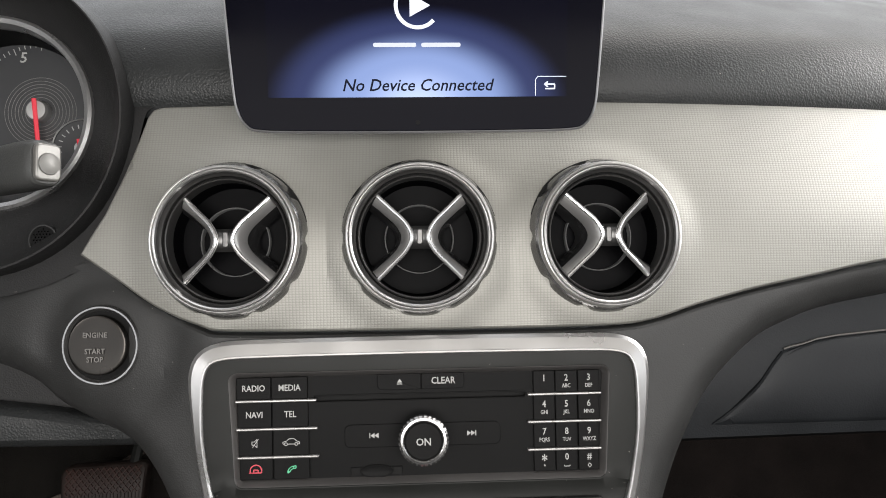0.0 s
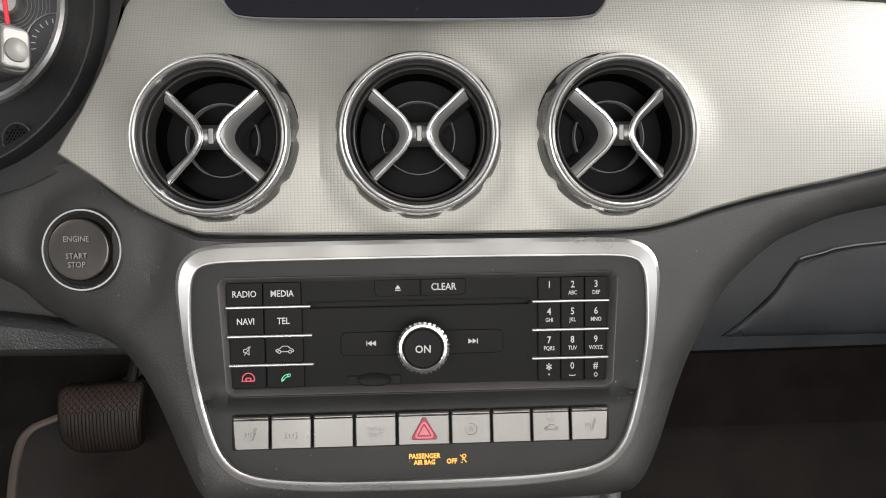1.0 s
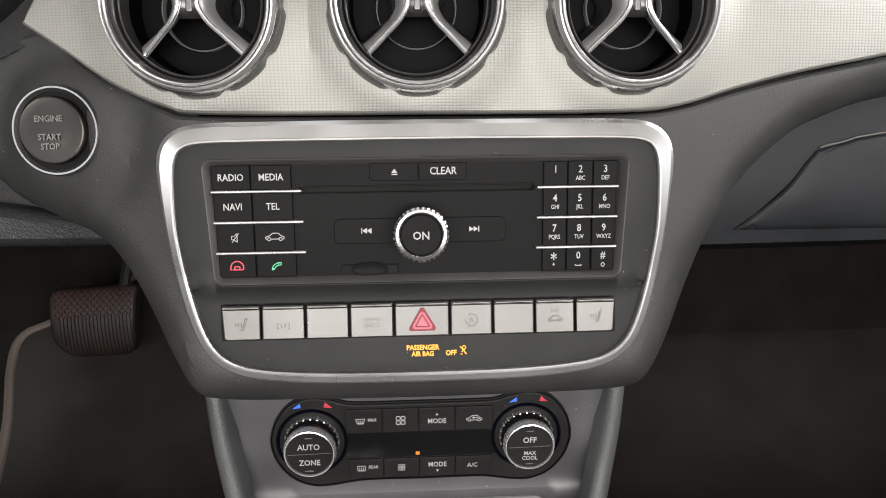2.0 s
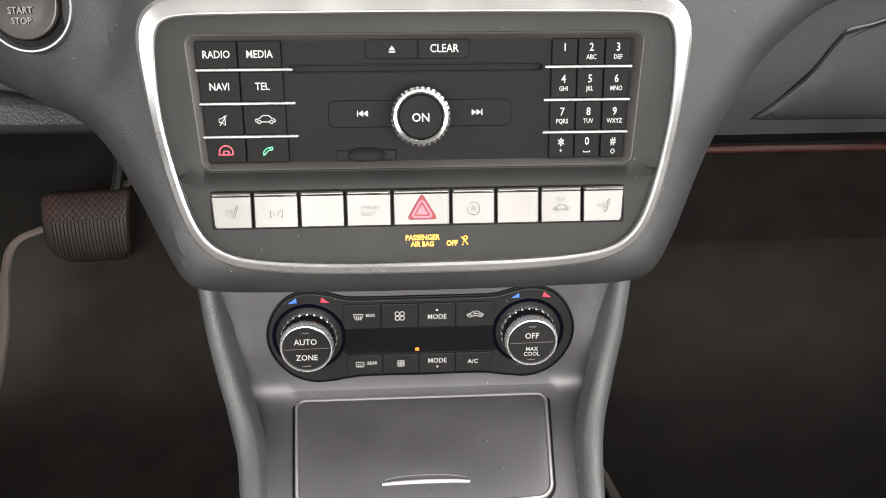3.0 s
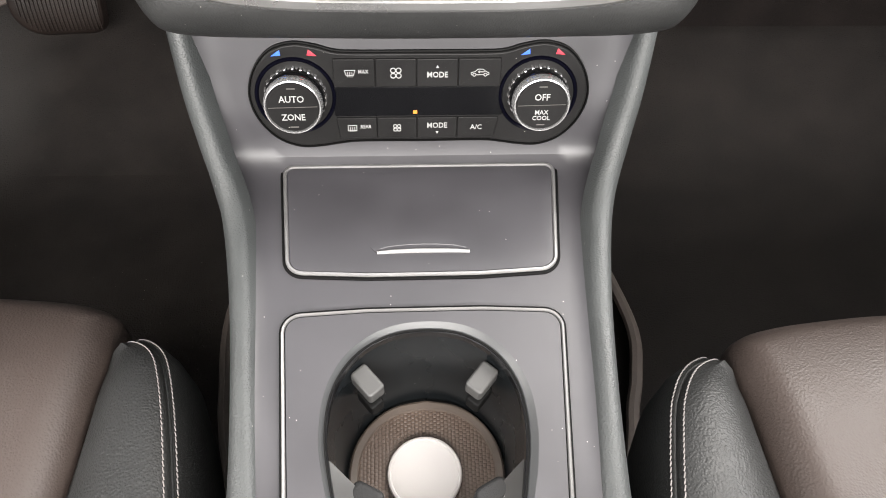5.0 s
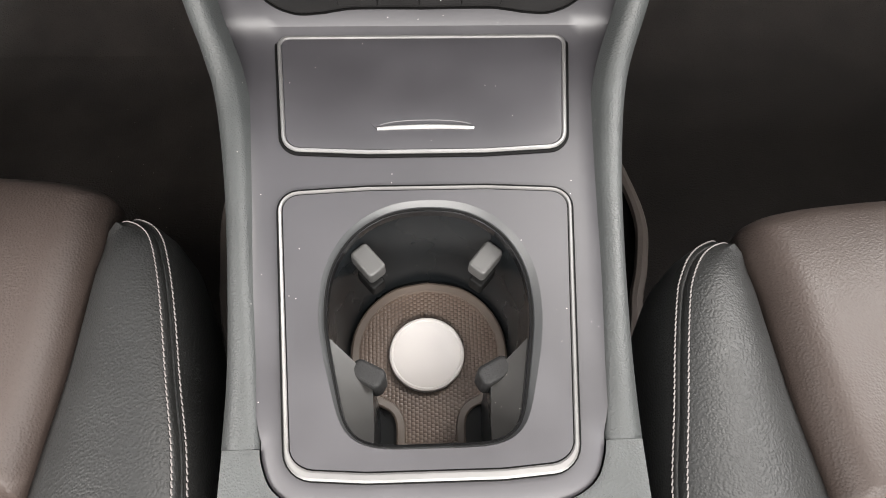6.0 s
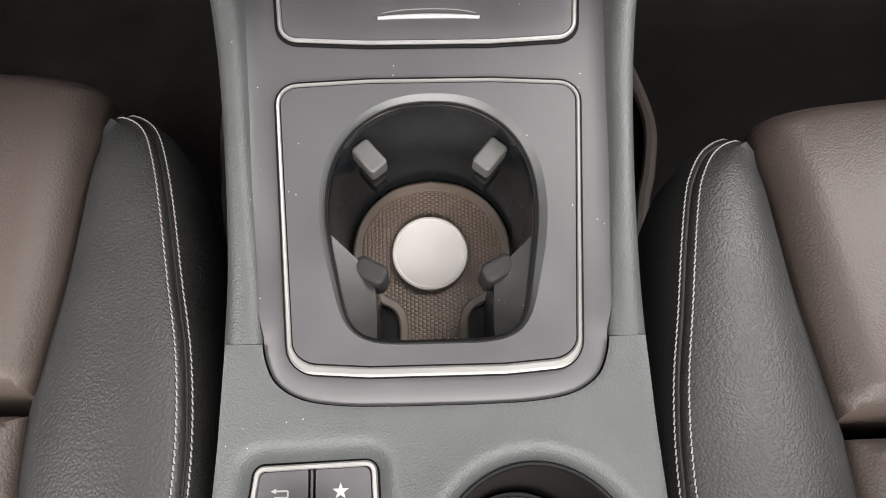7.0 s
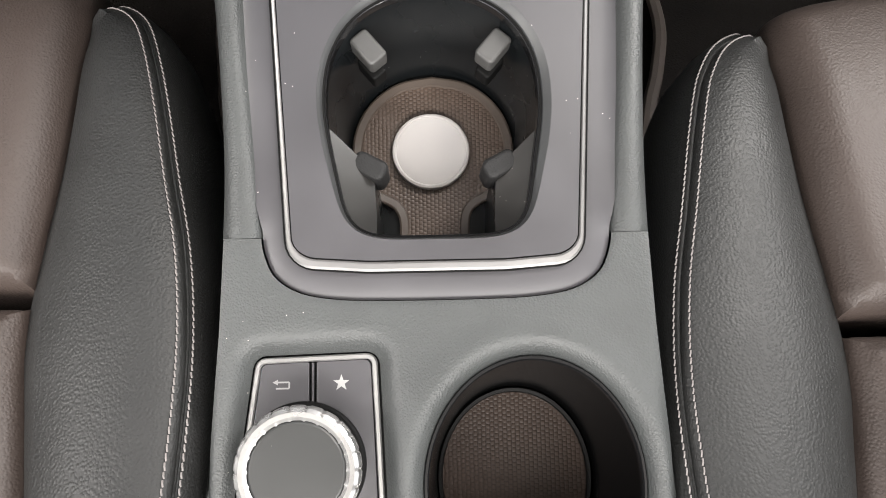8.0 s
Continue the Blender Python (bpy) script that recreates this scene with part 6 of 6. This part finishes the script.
def seat(side, shift, label, longer=0.0, closer=0.0):
    s = thing("front_seat", label, "car seat", pose(0, shift, 0), "front seats")
    # bolster: the seam line and the line where it meets the cushion, from the back to the tip
    seam = spline([(0.118, -0.25), (0.115, -0.10), (0.113, 0.0), (0.1125, 0.06), (0.114, 0.10), (0.1195, 0.14), (0.129, 0.18), (0.138, 0.22), (0.1450, 0.246), (0.1525, 0.266), (0.1615, 0.2775), (0.1720, 0.2825), (0.1805, 0.2805)], 7)
    for p in seam:
        p.x -= closer * max(0.0, min(1.0, (0.285 - p.y) / 0.035))
    meet = spline([(0.165, -0.25), (0.170, -0.10), (0.176, 0.0), (0.186, 0.06), (0.193, 0.10), (0.193, 0.14), (0.1905, 0.18), (0.1892, 0.21), (0.1887, 0.232), (0.1882, 0.250), (0.1876, 0.262), (0.1868, 0.270), (0.1855, 0.2755)], 7)
    inner = curve_of([(p.y, p.x) for p in meet])
    height = soft_curve([(-0.25, 0.300), (0.0, 0.268), (0.10, 0.258), (0.18, 0.253), (0.23, 0.2515), (0.262, 0.2485), (0.280, 0.2425), (0.286, 0.239)])
    drops = [height(p.y) - 0.026 * max(0.0, (k / (len(seam) - 1) - 0.90) / 0.10) ** 2 for k, p in enumerate(seam)]
    bm = bmesh.new()
    loops = []
    for c, i, h in zip(seam, meet, drops):
        d = (i - c).normalized()
        at = [(c + d * off, z) for off, z in ((0.006, 0.06), (-0.010, 0.14), (-0.014, 0.19), (-0.011, h - 0.026), (-0.0068, h - 0.0100), (-0.0046, h - 0.0056), (-0.0031, h - 0.0036), (-0.0020, h - 0.0058), (-0.0011, h - 0.0058), (0.0, h - 0.0020), (0.0014, h - 0.0012), (min(0.006, (i - c).length * 0.2), h + 0.0008))]
        at += [(c.lerp(i, 0.3), h + 0.003), (c.lerp(i, 0.6), h - 0.001), (c.lerp(i, 0.85), h - 0.009), (i - d * 0.0015, h - 0.020), (i + d * 0.001, h - 0.034), (i + d * 0.001, 0.15), (i, 0.06)]
        loops.append([bm.verts.new((side * p.x, p.y, z)) for p, z in at])
    for a, b in zip(loops, loops[1:]):
        for k in range(len(a) - 1):
            bm.faces.new((a[k], a[k + 1], b[k + 1], b[k]))
    bm.faces.new(loops[-1])
    bolster = part("bolster", bm, leather, s, "grained black leather side bolster", 60)
    for off, dz in ((-0.0044, -0.0050), (0.0016, -0.0010)):
        st = bmesh.new()
        line = []
        for k in range(len(seam) - 1):
            for f in (0.0, 0.1, 0.2, 0.3, 0.4, 0.5, 0.6, 0.7, 0.8, 0.9):
                c, i, h = seam[k].lerp(seam[k + 1], f), meet[k].lerp(meet[k + 1], f), drops[k] + (drops[k + 1] - drops[k]) * f
                q = c + (i - c).normalized() * off
                line.append(Vector((side * q.x, q.y, h + dz + 0.0006)))
        length, last = 0.0, line[0]
        start_p = line[0]
        for p in line[1:]:
            length += (p - last).length
            last = p
            if length > 0.0031:
                d = (p - start_p).normalized()
                a, b = start_p + d * 0.0003, p - d * 0.0003
                tilt = Vector((side * 0.00025, 0, 0))
                tube(st, [a - tilt, (a + b) / 2 + Vector((0, 0, 0.0004)), b + tilt], 0.00040, 5)
                start_p, length = p, 0.0
        tagged(part("stitching", st, thread, bolster, "pale thread stitching"), kind="stuff")
    # centre cushions
    for nm, y0, y1, front in (("front_cushion", 0.1245, 0.30, True), ("rear_cushion", -0.25, 0.1175, False)):
        o = [Vector((x, y)) for x, y in ((0.168, y0), (0.50, y0), (0.50, y1), (0.168, y1))]
        cut = [(inner(y) - 0.002, y) for y in np.linspace(y0, min(y1, 0.274), 12)]
        if front:
            edge = spline([(x, y + longer) for x, y in ((0.1835, 0.287), (0.1880, 0.298), (0.208, 0.308), (0.245, 0.315), (0.30, 0.320), (0.40, 0.320), (0.52, 0.312))], 4)
            outline = [Vector((0.52, y0))] + [Vector((p.x, p.y)) for p in reversed(edge)] + [Vector((x - 0.001, y)) for x, y in reversed(cut)]
        else:
            outline = [Vector((0.52, y0)), Vector((0.52, y1))] + [Vector((x - 0.001, y)) for x, y in reversed(cut)]

        def put(x, y, d):
            z = 0.263 - 0.035 * max(0.0, 0.20 - y)
            fall = edge_roll(d, 0.020, 0.026)
            if x > 0.49:
                fall = 0.0
            if y > 0.23:
                z -= 2.2 * (y - 0.23) ** 2
            return Vector((side * x, y, z - fall - 0.006))

        part(nm, sheet([outline], put, 0.010, (0.001, 0.003, 0.006, 0.010, 0.015, 0.020), skirt=0.12), leather_smooth, s, "smooth dark leather seat cushion", 60)
    return s


seat(-1, 0.0, "black leather front seat with pale double stitching", 0.010)
seat(1, -0.022, "black leather passenger seat with pale double stitching", closer=0.005)

# ---------------------------------------------------------------- pedals and mats
PEDAL = pose(-0.362, 0.735, 0.190, 62, 0, 4)
pedal = thing("brake_pedal", "worn black rubber brake pedal with a diamond tread", "pedal", PEDAL)
pad_o = rounded([(-0.046, -0.044), (0.042, -0.044), (0.049, 0.038), (-0.050, 0.038)], [0.030, 0.016, 0.010, 0.012], 7)


def pedal_put(x, y, d):
    return Vector((x, y, 0.004 - 0.012 * (y / 0.045) ** 2 - edge_roll(d, 0.006, 0.008)))


part("pad", sheet([pad_o], pedal_put, 0.007, (0.001, 0.003, 0.006), skirt=0.012), rubber, pedal)
tread = bmesh.new()
for sgn in (-1, 1):
    for k in range(-15, 16):
        pts = []
        for t in np.linspace(-0.07, 0.07, 35):
            x, y = k * 0.0070 + sgn * t * 0.85, t
            if -0.045 < x < 0.044 and 0.004 < y < 0.036:
                pts.append(pedal_put(x, y, 1) + Vector((0, 0, 0.0002)))
        for a, b in zip(pts, pts[1:]):
            bar(tread, a, b, 0.0017, 0.0020)
tagged(part("tread", tread, tread_red, pedal, "raised red-brown diamond tread"), kind="stuff")
ribs = bmesh.new()
for k in range(-9, 11):
    x = k * 0.0040
    low_end = -0.039 + 0.016 * max(0.0, (-x - 0.018) / 0.018) ** 2
    pts = [pedal_put(x, y, 1) + Vector((0, 0, 0.0002)) for y in np.linspace(low_end, 0.005, 8)]
    for a, b in zip(pts, pts[1:]):
        bar(ribs, a, b, 0.0015, 0.0016)
tagged(part("ribs", ribs, rubber, pedal, "fine upright ribs"), kind="stuff")
arm_bm = bmesh.new()
tube(arm_bm, [(0.030, 0.030, -0.012), (0.036, 0.060, -0.016), (0.040, 0.12, -0.010), (0.04, 0.22, 0.0)], 0.0065)
part("arm", arm_bm, face_black, pedal, "black steel pedal arm")


def floor_mat(name, outline, label, pile):
    mat = thing(name, label, "floor mat", group="floor mats")
    lift = lambda x, y, d: Vector((x, y, ground_height(y) + 0.012 - edge_roll(d, 0.006, 0.004)))
    part("mat_surface", sheet([outline], lift, 0.03, (0.002, 0.006), skirt=0.01), pile, mat)
    bm = bmesh.new()
    loop = [lift(p.x, p.y, 1) for p in outline]
    n = len(loop)
    ringed = []
    for i in range(n):
        d = (loop[(i + 1) % n] - loop[i - 1]).normalized()
        s_ = d.cross(Vector((0, 0, 1))).normalized()
        u = s_.cross(d)
        ringed.append([loop[i] + (s_ * math.cos(2 * math.pi * k / 8) * 1.3 + u * math.sin(2 * math.pi * k / 8)) * 0.0045 for k in range(8)])
    rings(bm, ringed, close=True)
    part("binding", bm, binding, mat, "grey bound edge")


floor_mat("driver_mat", spline([(-0.155, 0.20), (-0.165, 0.34), (-0.172, 0.42), (-0.165, 0.52), (-0.180, 0.70), (-0.19, 0.90), (-0.24, 0.97), (-0.33, 0.90), (-0.44, 0.825), (-0.485, 0.80), (-0.488, 0.76), (-0.470, 0.68), (-0.462, 0.55), (-0.47, 0.35), (-0.46, 0.20), (-0.32, 0.17)], 5, True)[::-1], "black carpet mat with a grey bound edge and painted light, driver footwell", lit_mat)
floor_mat("passenger_mat", spline([(0.170, 0.20), (0.178, 0.31), (0.191, 0.36), (0.198, 0.41), (0.185, 0.48), (0.165, 0.56), (0.150, 0.70), (0.16, 0.95), (0.40, 1.00), (0.66, 0.97), (0.69, 0.60), (0.69, 0.20), (0.35, 0.17)], 5, True), "black carpet mat with a grey bound edge in the passenger footwell", mat_black)
